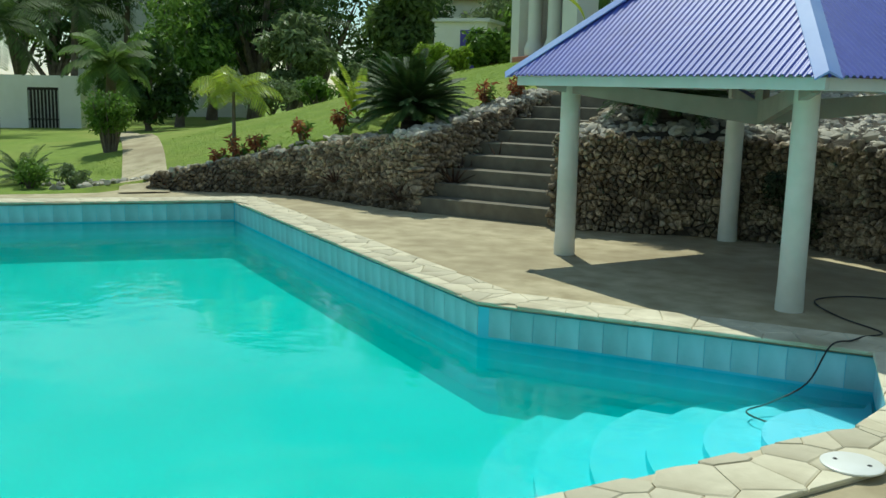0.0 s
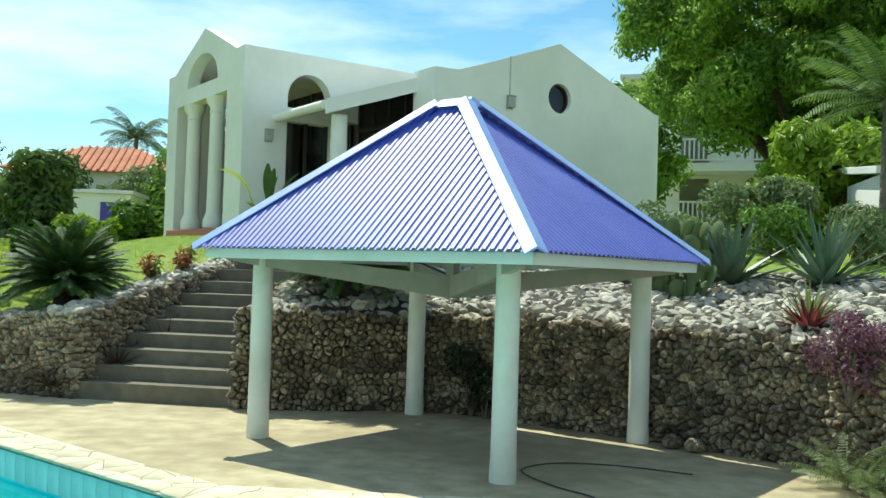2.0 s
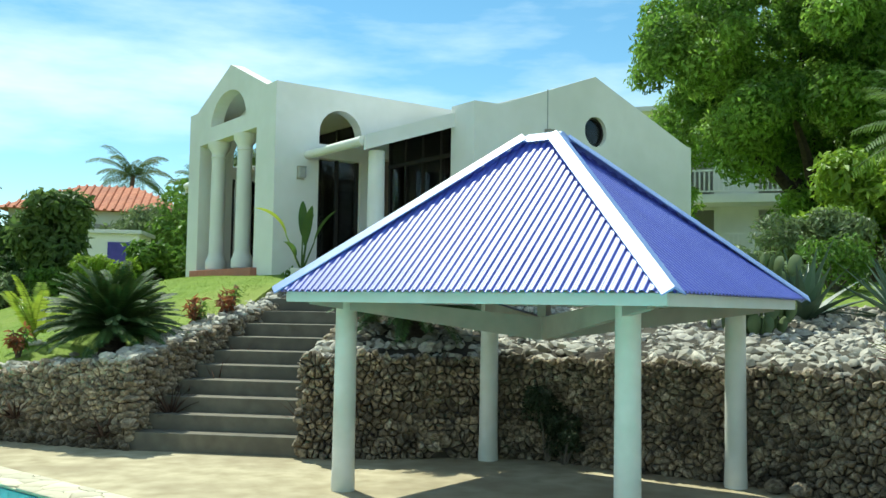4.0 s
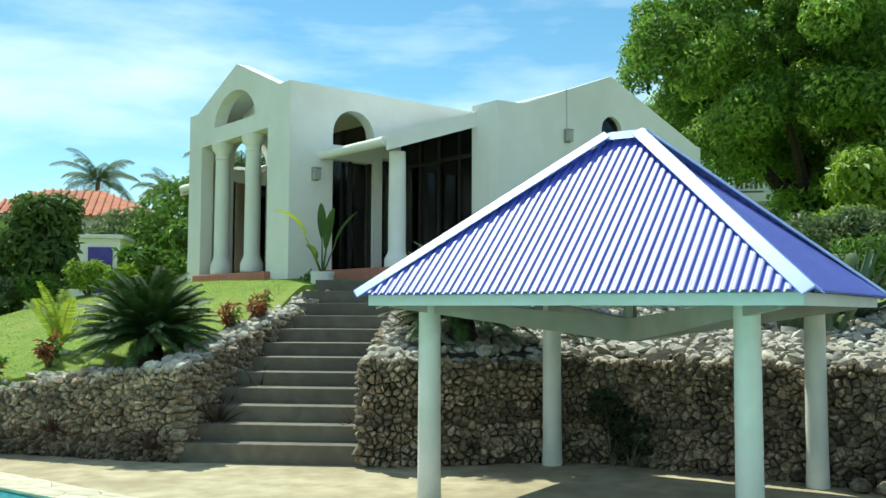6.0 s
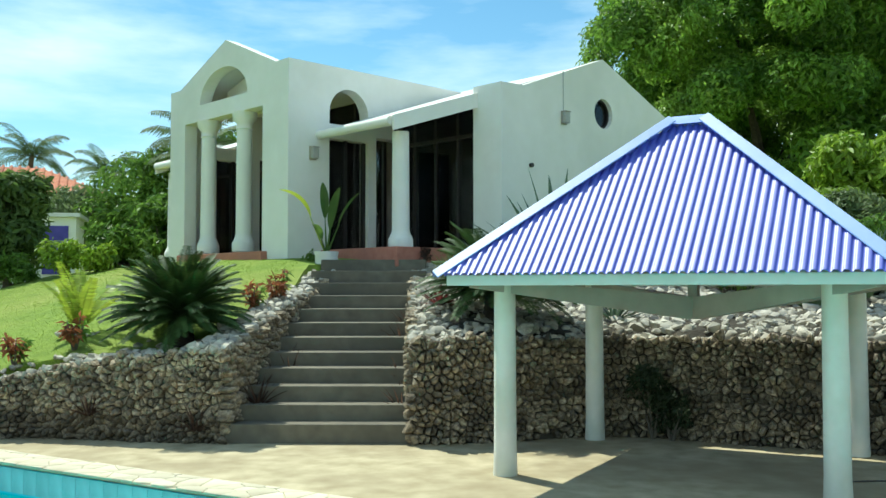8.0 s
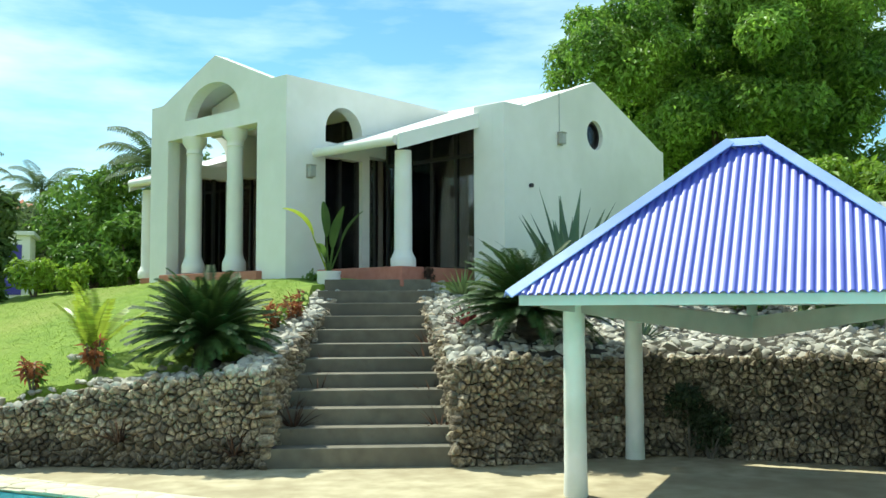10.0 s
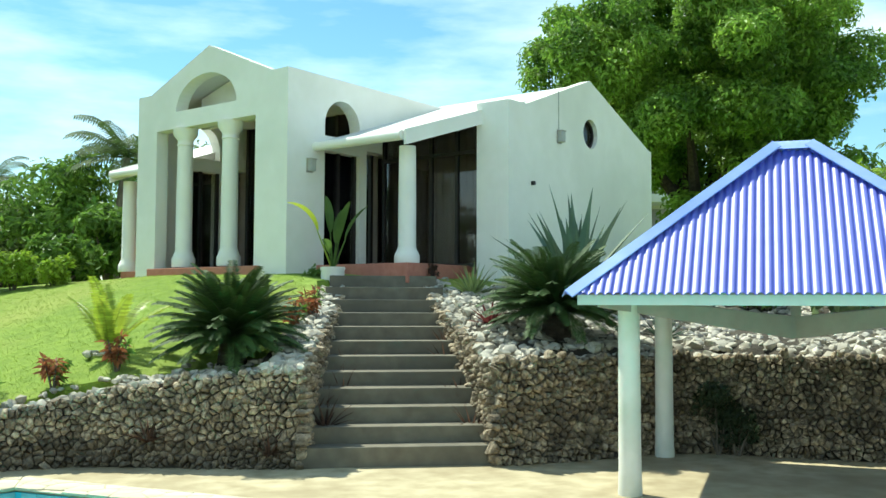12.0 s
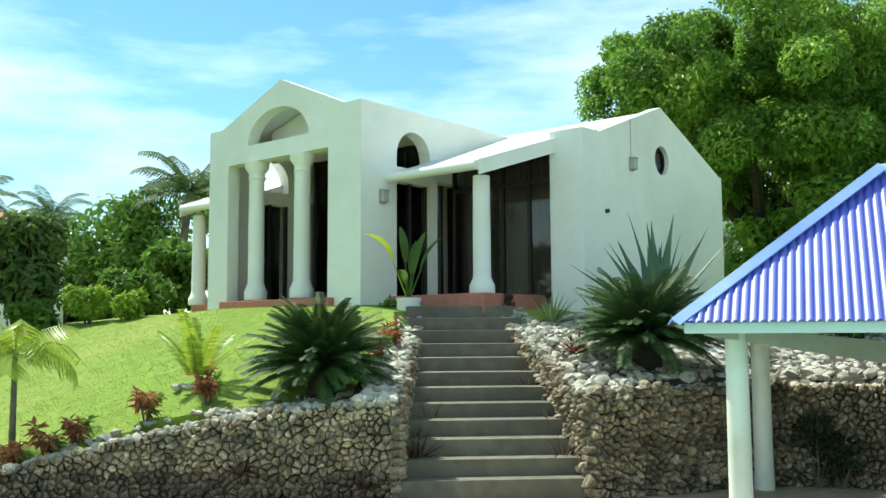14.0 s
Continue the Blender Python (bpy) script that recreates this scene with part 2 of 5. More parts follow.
            me.set_sharp_from_angle(angle=radians(40))
        return me


def part(name, b, mat, parent=None, label="", smooth=False, bevel=0.0, m=None):
    ob = new(name, b.mesh(name, mat, smooth, bevel))
    if parent is not None:
        ob.parent = parent
    if m is not None:
        ob.matrix_basis = m
    return tagged(ob, label)


GROUPS = {"cycad": "cycads in the garden", "croton": "crotons on the wall top", "bromeliad": "bromeliads on the walls and rockery", "agave": "agaves on the rockery",
          "yucca": "small yuccas on the rockery", "variegated_yucca": "variegated yuccas on the rockery", "garden_shrub": "shrubs behind the rockery", "prickly_pear": "prickly pears on the rockery",
          "mango_tree": "mango trees behind the garden", "ornamental_tree": "ornamental trees behind the rockery", "garden_tree": "trees behind the lawn", "palm": "palms around the garden",
          "hedge_shrub": "shrubs along the lawn edge", "bed_shrub": "shrubs in the bed beside the pool", "fern": "ferns at the wall foot", "wall_creeper": "creepers on the rubble wall",
          "wall_lamp": "box lamps on the house walls", "neighbour_house": "distant red-roofed houses", "loose_stone": "loose stones at the wall foot", "foliage_plant": "plants at the stair head"}


def thing(name, m, label, category, group="", kind=""):
    group = group or GROUPS.get(name, "")
    ob = new(name)
    ob.matrix_basis = m
    ob.empty_display_size = 0.1
    return tagged(ob, label, category, group, kind)


def arc(cx, cy, rx, ry, a0, a1, n):
    return [(cx + rx * math.cos(radians(a0 + (a1 - a0) * i / n)), cy + ry * math.sin(radians(a0 + (a1 - a0) * i / n))) for i in range(n + 1)]


def inside(poly, x, y):
    ok = False
    for i in range(len(poly)):
        (xa, ya), (xb, yb) = poly[i - 1], poly[i]
        if (ya > y) != (yb > y) and x < xa + (y - ya) * (xb - xa) / (yb - ya):
            ok = not ok
    return ok


def line_dist(line, x, y):
    best = 1e9
    for (xa, ya), (xb, yb) in zip(line, line[1:]):
        k = max(0, min(1, ((x - xa) * (xb - xa) + (y - ya) * (yb - ya)) / ((xb - xa) ** 2 + (yb - ya) ** 2)))
        best = min(best, math.hypot(x - xa - k * (xb - xa), y - ya - k * (yb - ya)))
    return best


def grow(poly, d):
    """An outline moved outwards by d (anticlockwise outlines)."""
    out = []
    n = len(poly)
    for i in range(n):
        p, q, r = Vector(poly[i - 1]), Vector(poly[i]), Vector(poly[(i + 1) % n])
        a, b = (q - p).normalized(), (r - q).normalized()
        na, nb = Vector((a.y, -a.x)), Vector((b.y, -b.x))
        k = (na + nb)
        k = k / max(0.3, k.dot(na))
        out.append(tuple(q + k * d))
    return out


def smooth01(x):
    x = max(0.0, min(1.0, x))
    return x * x * (3 - 2 * x)


# ---------------------------------------------------------------- plan
POOL = [(-2.78, 9.12), (-6.7, 4.8), (4.9, 0.3), (6.95, 4.0), (7.05, 4.5), (6.8, 5.74), (3.72, 5.4)]
COPING = grow(POOL, 0.45)
WALL_L = [(-5.0, 9.4), (-4.4, 9.65), (-3.4, 10.2), (-2.5, 10.45), (-1.2, 10.2), (0.0, 10.02)]
WALL_R = [(2.25, 9.95), (3.3, 10.17), (4.0, 10.45), (4.6, 10.58), (5.2, 10.5), (6.1, 10.0), (6.7, 9.72), (7.3, 9.42), (7.86, 9.0), (8.4, 8.65), (8.8, 8.35), (9.4, 7.2), (10.7, 4.2), (12.5, -1.0), (14.0, -8.0)]
RISE, STEPS = 0.19, 12
WATER_Z = -0.29


def stair_y(k):
    return 10.0 + 0.31 * k + 0.0158 * k * (k - 1)


def stair_z(k):
    return 0.192 * k + 0.035 - 0.04 * math.sin(math.pi * max(0, min(8, k - 4)) / 8)


def stair_x(y):
    k = max(0, min(1, (y - 10) / 5.2))
    return 0.02 + 0.62 * k, 2.23 - 0.22 * k


def left_top(x):
    return float(np.interp(x, (-9, -6, -5.2, -3, -1.3, 0.2), (0.02, 0.06, 0.2, 0.68, 1.0, 1.1)))


def ground(x, y):
    """Height of the garden."""
    if inside(DECK, x, y):
        return -0.06
    if (x > -5.2 and line_dist(WALL_L, x, y) < 0.27) or line_dist(WALL_R, x, y) < 0.27:
        return -0.06
    xl, xr = stair_x(y)
    if xl - 0.22 < x < xr + 0.22 and 9.6 < y < 15.5:
        return max(-0.06, (y - 10.4) / 0.485 * RISE - 0.3)
    if x < 1.2:
        base = left_top(x) - 0.06
        top = float(np.interp(x, (-40, -22, -14, -7, -3), (-0.2, 0.0, 0.6, 2.18, 2.4)))
        reach = 6.0 + max(0, -0.3 - x) * 0.8
        k = (y - 10.2) / reach
        k = max(0.0, min(1.0, k))
        far = smooth01((-1.0 - x) / 1.2)
        h = base + (top - base) * ((1 - far) * (0.35 * k + 0.65 * smooth01(k)) + far * (0.75 * k ** 0.72 + 0.25 * smooth01(k))) if y > 10.2 else base * smooth01((y - 6) / 4)
    else:
        d = line_dist(WALL_R, x, y)
        h = 1.2 + min(1.12, 0.2 * d + 0.02 * math.sin(x * 3.1) * math.cos(y * 2.7))
    h += 0.02 * noise.noise((x * 0.7, y * 0.7, 0.3)) + 0.6 * smooth01((math.hypot(x, y - 12) - 30) / 80) * noise.noise((x * 0.02, y * 0.02, 1))
    return h


DECK = [(-5.3, 9.1), (-5.2, 8.5), (-6.1, 7.3), (-8.3, 4.7), (-9.5, -14), (16, -14)] + WALL_R[::-1] + [(2.23, 10.05), (0.0, 10.05)] + WALL_L[::-1]
DECK = DECK[::-1]

# ---------------------------------------------------------------- ground, deck and pool
gx = sorted(set([round(-7 + 0.2 * i, 3) for i in range(116)] + [-7 - 0.6 * 1.17 ** i - i for i in range(1, 32)] + [16 + 0.6 * 1.17 ** i + i for i in range(1, 32)]))
gy = sorted(set([round(5.0 + 0.2 * i, 3) for i in range(86)] + [5 - 0.6 * 1.17 ** i - i for i in range(1, 32)] + [22 + 0.6 * 1.17 ** i + i for i in range(1, 32)]))
b = Build()
b.v = [(x, y, ground(x, y)) for y in gy for x in gx]
nx = len(gx)
for j in range(len(gy) - 1):
    for i in range(nx - 1):
        if not (inside(COPING, (gx[i] + gx[i + 1]) / 2, (gy[j] + gy[j + 1]) / 2) or
                any(inside(POOL, gx[i + a], gy[j + c]) for a in (0, 1) for c in (0, 1))):
            b.f.append((j * nx + i, j * nx + i + 1, (j + 1) * nx + i + 1, (j + 1) * nx + i))
lawn = part("ground", b, LAWN, smooth=True)
tagged(lawn, "mown green lawn rising in a bank towards the house", "lawn", kind="structure")

b = Build().slab(DECK, [grow(POOL, 0.02)], lambda x, y, d: (x, y, d - 0.12), 0.12)
deck = tagged(part("pavement", b, CONCRETE), "stained buff concrete pool deck", "pavement", kind="structure")

pool = thing("pool_basin", pose(0, 0, 0), "turquoise swimming pool basin with painted walls", "swimming pool", kind="structure")
b = Build()
n = len(POOL)
outer = grow(POOL, 0.25)
b.v = [(x, y, -0.02) for x, y in POOL] + [(x, y, -0.78) for x, y in POOL] + [(x, y, -0.02) for x, y in outer] + [(x, y, -1.2) for x, y in outer]
b.f = [(i, (i + 1) % n, n + (i + 1) % n, n + i) for i in range(n)]
b.f += [(2 * n + i, 3 * n + i, 3 * n + (i + 1) % n, 2 * n + (i + 1) % n) for i in range(n)] + [(i, 2 * n + i, 2 * n + (i + 1) % n, (i + 1) % n) for i in range(n)]
part("basin_shell", b, POOLPAINT, pool)
part("pool_floor", Build().prism(grow(POOL, -0.004), -0.84, -0.778), POOLFLOOR, pool, "turquoise painted pool floor")
# rounded entry steps in the corner
for k in range(6):
    r = 0.75 + 0.36 * k
    ring = [(7.02 + r * math.cos(radians(a)), 4.8 + r * math.sin(radians(a))) for a in range(60, 271, 7)]
    ring = [p for p in ring if inside(grow(POOL, -0.01), *p)]
    ring = [(6.79, 5.7)] + ring + [(7.03, 4.46)] if ring else ring
    zt = WATER_Z - 0.045 - 0.078 * k
    part("pool_step", Build().slab(ring, [], lambda a, c, d, zt=zt: (a, c, zt - d), zt + 0.77), POOLSTEP, pool)
b = Build().prism(grow(POOL, -0.005), WATER_Z - 0.001, WATER_Z)
b.f = [f for f in b.f if len(f) == n][1:]
water = tagged(part("water", b, WATER), "still turquoise pool water", "water", kind="structure")
water.visible_shadow = False
for k in range(4):
    b = Build().add([(x, y, WATER_Z - 0.085 - 0.1 * k) for x, y in grow(POOL, -0.006)], [tuple(range(n))])
    layer = part("cloudy_layer", b, MURK, water)
    layer.visible_shadow = False
b = Build().slab(COPING, [grow(POOL, -0.03)], lambda x, y, d: (x, y, 0.004 + d), 0.012)
coping = tagged(part("pool_coping", b, GROUT), "cream crazy-paved flagstone pool coping", "coping", kind="structure")

# ---------------------------------------------------------------- garden stairs
stairs = thing("garden_stairs", pose(0, 0, 0), "wide grey concrete garden stairs with twelve steps", "stairs", kind="structure")
for k in range(STEPS):
    y0, y1 = stair_y(k), stair_y(k + 1)
    xl, xr = stair_x(y0)
    pad = 0.02 if k == 0 else 0.22
    b = Build()
    z1 = stair_z(k + 1)
    b.box(xl - pad, xr + pad, y0, y1 + (0.06 if k < 11 else 0.9), max(-0.1, z1 - 0.5), z1)
    part("step", b, STEP, stairs, bevel=0.012)

# ---------------------------------------------------------------- gazebo
GZ = pose(5.19, 8.5, 0, 0, 0, -27.4)
GW, GD, EAVE, TOP = 2.1, 1.73, 1.915, 3.56
gazebo = thing("gazebo", GZ, "open pool gazebo with blue corrugated hipped roof and pale columns", "gazebo")
for cx_, cy_ in ((-1.57, -1.21), (1.45, -1.13), (-1.52, 1.31), (1.4, 1.57)):
    b = Build().lathe([(0.118, 0), (0.12, 0.03), (0.112, 0.25), (0.108, 1.2), (0.105, EAVE - 0.02)], cx_, cy_, 24)
    part("column", b, COLUMN, gazebo, smooth=True)
for x0, x1, y0, y1 in ((-GW + 0.1, GW - 0.1, -GD + 0.1, -GD + 0.14), (-GW + 0.1, GW - 0.1, GD - 0.14, GD - 0.1), (-GW + 0.1, -GW + 0.14, -GD + 0.14, GD - 0.14),
                       (GW - 0.14, GW - 0.1, -GD + 0.14, GD - 0.14)):
    part("fascia", Build().box(x0, x1, y0, y1, EAVE - 0.06, EAVE + 0.04), MINT, gazebo, bevel=0.006)
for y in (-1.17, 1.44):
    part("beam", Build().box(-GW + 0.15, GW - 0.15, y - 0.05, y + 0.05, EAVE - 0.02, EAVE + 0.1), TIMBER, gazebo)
for s in (-1, 1):
    b = Build()
    prof = [(-2.35, 0.03), (-2.35, -0.08), (-0.08, -0.4), (0.08, -0.4), (2.35, -0.08), (2.35, 0.03), (0.08, -0.17), (-0.08, -0.17)]
    d = Vector((GW, s * GD, 0)).normalized()
    side = Vector((-d.y, d.x, 0)) * 0.035
    b.v = [tuple(d * a + Vector((0, 0, EAVE + z)) + side * k) for k in (-1, 1) for a, z in prof]
    m_ = len(prof)
    b.f = [tuple(range(m_ - 1, -1, -1)), tuple(range(m_, 2 * m_))] + [(i, (i + 1) % m_, m_ + (i + 1) % m_, m_ + i) for i in range(m_)]
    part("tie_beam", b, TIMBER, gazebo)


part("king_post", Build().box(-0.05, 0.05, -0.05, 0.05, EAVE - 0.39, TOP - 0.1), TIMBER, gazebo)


def corrugated(width, depth, rise, wave=0.08, amp=0.011):
    """One roof side: its eave along x, its top at the middle; sheets run up the slope."""
    b = Build()
    cols = int(width * 2 / wave * 12)
    cap = 0.2
    for i in range(cols + 1):
        x = -width + 2 * width * i / cols
        k = max(0.0, min(1.0, (width - abs(x)) / (width - cap)))
        h = amp * math.tanh(2.0 * (math.cos(2 * math.pi * x / wave) + 0.3))
        b.v += [(x, -depth, h), (x, -depth + depth * 0.93 * k, h + rise * 0.93 * k), (x, -depth, h - 0.006), (x, -depth + depth * 0.93 * k, h + rise * 0.93 * k - 0.006)]
    for i in range(cols):
        a = 4 * i
        b.f += [(a, a + 4, a + 5, a + 1), (a + 2, a + 3, a + 7, a + 6), (a, a + 2, a + 6, a + 4)]
    return b


for w, d, turn in ((GW, GD, 0), (GD, GW, 90), (GW, GD, 180), (GD, GW, 270)):
    ob = part("roof_sheet", corrugated(w, d, TOP - EAVE), BLUEROOF, gazebo, smooth=True, m=pose(0, 0, EAVE + 0.05, 0, 0, turn))
for sx in (-1, 1):
    for sy in (-1, 1):
        a, c = Vector((sx * GW * 1.0, sy * GD * 1.0, EAVE + 0.065)), Vector((sx * 0.2, sy * 0.14, TOP + 0.02))
        d = (c - a).normalized()
        b = Build()
        e1 = Vector((-sx, 0, 0)) * 0.14
        e2 = Vector((0, -sy, 0)) * 0.14
        e1 -= d * e1.dot(d)
        e2 -= d * e2.dot(d)
        up = Vector((0, 0, 0.02))
        for p in (a, c):
            b.v += [tuple(p + e1 * 1.0 + up * 0.4), tuple(p + up), tuple(p + e2 * 1.0 + up * 0.4), tuple(p + e1 + up * -0.2), tuple(p), tuple(p + e2 + up * -0.2)]
        b.f = [(0, 1, 7, 6), (1, 2, 8, 7), (3, 9, 10, 4), (4, 10, 11, 5), (0, 6, 9, 3), (2, 5, 11, 8), (0, 3, 4, 1), (1, 4, 5, 2), (6, 7, 10, 9), (7, 8, 11, 10)]
        part("hip_flashing", b, BLUECAP, gazebo, "light blue sheet-metal hip flashing")
b = Build()
b.v = [(-0.26, -0.2, TOP - 0.06), (0.26, -0.2, TOP - 0.06), (0.26, 0.2, TOP - 0.06), (-0.26, 0.2, TOP - 0.06), (-0.2, -0.02, TOP + 0.05), (0.2, -0.02, TOP + 0.05), (0.2, 0.02, TOP + 0.05), (-0.2, 0.02, TOP + 0.05)]
b.f = [(3, 2, 1, 0), (4, 5, 6, 7), (0, 1, 5, 4), (1, 2, 6, 5), (2, 3, 7, 6), (3, 0, 4, 7)]
part("ridge_cap", b, BLUECAP, gazebo, "light blue sheet-metal ridge cap", bevel=0.01)

# ---------------------------------------------------------------- house
HM = pose(-0.35, 16.15, 0.12, 0, 0, -45.3)
house = thing("house", HM, "white rendered villa with arched portico and gabled wing", "house")
FL = 2.43
T = 0.28
front = [(-4.5, 2.0), (0, 2.0), (0, 6.02), (-0.42, 6.02), (-2.24, 6.78), (-4.08, 6.02), (-4.5, 6.02)]
lunette = arc(-2.33, 5.58, 0.92, 0.66, 0, 180, 20)
opening = [(-3.86, FL), (-0.86, FL), (-0.86, 5.24), (-3.86, 5.24)]
part("front_wall", Build().slab(front, [lunette, opening], lambda a, z, d: (a, d, z), T), WHITE, house)
door = [(0.95, FL), (1.92, FL), (1.92, 4.62), (0.95, 4.62)]
arch_ = [(0.95, 4.9)] + [(1.92, 4.9)] + arc(1.435, 5.12, 0.485, 0.5, 0, 180, 14)
side = [(T, 2.0), (2.12, 2.0), (2.12, 4.75), (5.3, 4.75), (5.3, 6.02), (T, 6.02)]
for u in (-T, -4.5):
    part("side_wall", Build().slab(side, [door, arch_], lambda a, z, d, u=u: (u + d, a, z), T), WHITE, house)
# portico roof
b = Build()
prof = [(-4.2, 5.88), (-2.2, 6.46), (-0.19, 5.88), (-0.19, 5.78), (-2.2, 6.36), (-4.2, 5.78)]
b.v = [(a, v, z) for v in (T, 5.35) for a, z in prof]
b.f = [(5, 4, 3, 2, 1, 0), (6, 7, 8, 9, 10, 11)] + [(i, (i + 1) % 6, 6 + (i + 1) % 6, 6 + i) for i in range(6)]
part("roof", b, ROOFWHITE, house, "white coated portico roof")
# columns of the portico and porches
colp = [(0.225, 0), (0.23, 0.02), (0.23, 0.17), (0.215, 0.19), (0.17, 0.3), (0.162, 0.33), (0.16, 1.3), (0.152, 2.3), (0.175, 2.32), (0.155, 2.36), (0.16, 2.42), (0.24, 2.52), (0.25, 2.64)]
for u in (-3.13, -1.75):
    b = Build().lathe([(r, FL + 0.02 + z * 1.057) for r, z in colp], u, 0.16, 24)
    part("column", b, WHITE, house, smooth=True)
for u in (1.85, -6.45):
    b = Build().lathe([(r * 0.98, FL + 0.02 + z * 0.904) for r, z in colp[:8]], u, 1.15, 24)
    part("column", b, WHITE, house, smooth=True)
# red plinths and floors
part("terrace_floor", Build().box(-3.92, -0.68, -0.14, 3.0, 2.1, FL), RED, house, "red tiled portico floor", bevel=0.015)
part("terrace_floor", Build().box(0.002, 2.2, 0.75, 3.0, 2.1, FL + 0.02), RED, house, "red tiled porch floor", bevel=0.015)
part("terrace_floor", Build().box(-6.45, -4.4, 0.95, 3.0, 2.1, FL + 0.02), RED, house, bevel=0.015)


def roof_z(v):
    return 4.72 + 0.335 * (v - 0.72)


# wing roof: front slope, porch skirt, back slope
for s, lab in ((1, "white coated wing roof running over the porch"), (-1, "")):
    def U(u, s=s):
        return u if s > 0 else -4.4 - u
    ridge = 5.33
    top = [(-0.0, 0.72), (2.12, 0.72), (2.55, 2.35), (3.0, 2.5), (3.0, ridge), (-2.2, ridge), (-2.2, 5.2), (-0.0, 3.4)]
    b = Build()
    m_ = len(top)
    b.v = [(U(u), v, roof_z(v)) for u, v in top] + [(U(u), v, roof_z(v) - 0.16) for u, v in top]
    b.f = [tuple(range(m_)), tuple(range(2 * m_ - 1, m_ - 1, -1))] + [(i, m_ + i, m_ + (i + 1) % m_, (i + 1) % m_) for i in range(m_)]
    part("roof", b, ROOFWHITE, house, lab)
    b = Build()
    back = [(3.0, ridge), (3.0, 8.3), (-2.2, 8.3), (-2.2, ridge)]
    b.v = [(U(u), v, roof_z(ridge) - 0.36 * (v - ridge)) for u, v in back] + [(U(u), v, roof_z(ridge) - 0.36 * (v - ridge) - 0.16) for u, v in back]
    b.f = [(0, 1, 2, 3), (7, 6, 5, 4)] + [(i, 4 + i, 4 + (i + 1) % 4, (i + 1) % 4) for i in range(4)]
    part("roof", b, ROOFWHITE, house)
    # gutter roll along the porch eave and sloping verge board
    part("gutter", Build().tube([(U(-0.0), 0.7, roof_z(0.72) - 0.07), (U(2.1), 0.7, roof_z(0.72) - 0.07)], 0.085, 10), WHITE, house, smooth=True)
    b = Build()
    e = [(2.14, 0.7), (2.57, 2.35)]
    b.v = [(U(u + k), v, roof_z(v) + z) for k in (0, 0.05) for u, v in e for z in (-0.24, 0.03)]
    b.f = [(0, 2, 3, 1), (4, 5, 7, 6), (0, 1, 5, 4), (2, 6, 7, 3), (1, 3, 7, 5), (0, 4, 6, 2)]
    part("verge_board", b, WHITE, house)
    # wing end gable
    gable = [(2.35, 1.6), (8.24, 1.6), (8.24, 5.22), (8.09, 5.24), (5.36, 6.32), (2.95, 5.44), (2.35, 5.42)]
    hole = arc(5.38, 5.22, 0.3, 0.3, 0, 342, 19)
    wall = part("gable_wall", Build().slab(gable, [hole], lambda a, z, d: (U(2.94 + d), a, z), 0.26), WHITE, house)
    part("pier", Build().box(min(U(2.5), U(2.938)), max(U(2.5), U(2.938)), 2.35, 2.75, 2.0, 5.42), WHITE, house)
    # round window
    win = part("round_window", Build().lathe([(0.3, 0), (0.3, 0.03)], 0, 0, 28), DARKGLASS, house, "round dark porthole window", m=pose(U(3.05), 5.38, 5.22, 0, 90, 0))
    b = Build()
    rp = [(0.26, -0.03), (0.3, -0.03), (0.3, 0.06), (0.26, 0.06)]
    for i in range(28):
        for r, z in rp:
            b.v.append((r * math.cos(2 * math.pi * i / 28), r * math.sin(2 * math.pi * i / 28), z))
    b.f = [(i * 4 + k, i * 4 + (k + 1) % 4, ((i + 1) % 28) * 4 + (k + 1) % 4, ((i + 1) % 28) * 4 + k) for i in range(28) for k in range(4)]
    part("frame", b, FRAME, win)
    # porch glazing: sliding doors in the back of the porch
    w0, w1 = 0.0, 2.5
    zt = 5.3
    door_ = part("sliding_door", Build().box(min(U(w0), U(w1)), max(U(w0), U(w1)), 2.60, 2.612, FL + 0.06, zt), DARKGLASS, house, "dark tinted sliding glass door")
    for u0 in (0.02, 0.62, 1.22, 1.84, 2.44):
        part("mullion", Build().box(min(U(u0), U(u0 + 0.06)), max(U(u0), U(u0 + 0.06)), 2.57, 2.64, FL, zt), FRAME, door_)
    for z in (FL, 4.55, zt - 0.05):
        part("rail", Build().box(min(U(w0), U(w1)), max(U(w0), U(w1)), 2.565, 2.645, z, z + 0.07), FRAME, door_)
    door_.visible_shadow = False
    b = Build()
    for i in range(121):
        u = 0.05 + 2.4 * i / 120
        w = 2.8 + 0.045 * math.sin(u * 34) + 0.02 * math.sin(u * 11)
        b.v += [(U(u), w, FL + 0.05), (U(u), w, 5.2), (U(u), w + 0.01, FL + 0.05), (U(u), w + 0.01, 5.2)]
    b.f = [q for i in range(120) for q in ((4 * i, 4 * i + 4, 4 * i + 5, 4 * i + 1), (4 * i + 2, 4 * i + 3, 4 * i + 7, 4 * i + 6))]
    part("curtain", b, CURTAIN, house, "brown folded curtain behind the glass", smooth=True)
    # side doorway frame and arched pane
    sd = part("doorway", Build().box(min(U(-0.14), U(-0.12)), max(U(-0.14), U(-0.12)), 0.97, 1.9, FL + 0.03, 4.6), DARKGLASS, house, "dark glazed side door")
    for v0 in (0.95, 1.4, 1.86):
        part("mullion", Build().box(min(U(-0.17), U(-0.09)), max(U(-0.17), U(-0.09)), v0, v0 + 0.06, FL, 4.62), FRAME, sd)
    # wing back and inner walls
    part("back_wall", Build().box(min(U(-2.2), U(2.94)), max(U(-2.2), U(2.94)), 7.9, 8.1, 1.6, 5.3), WHITE, house)
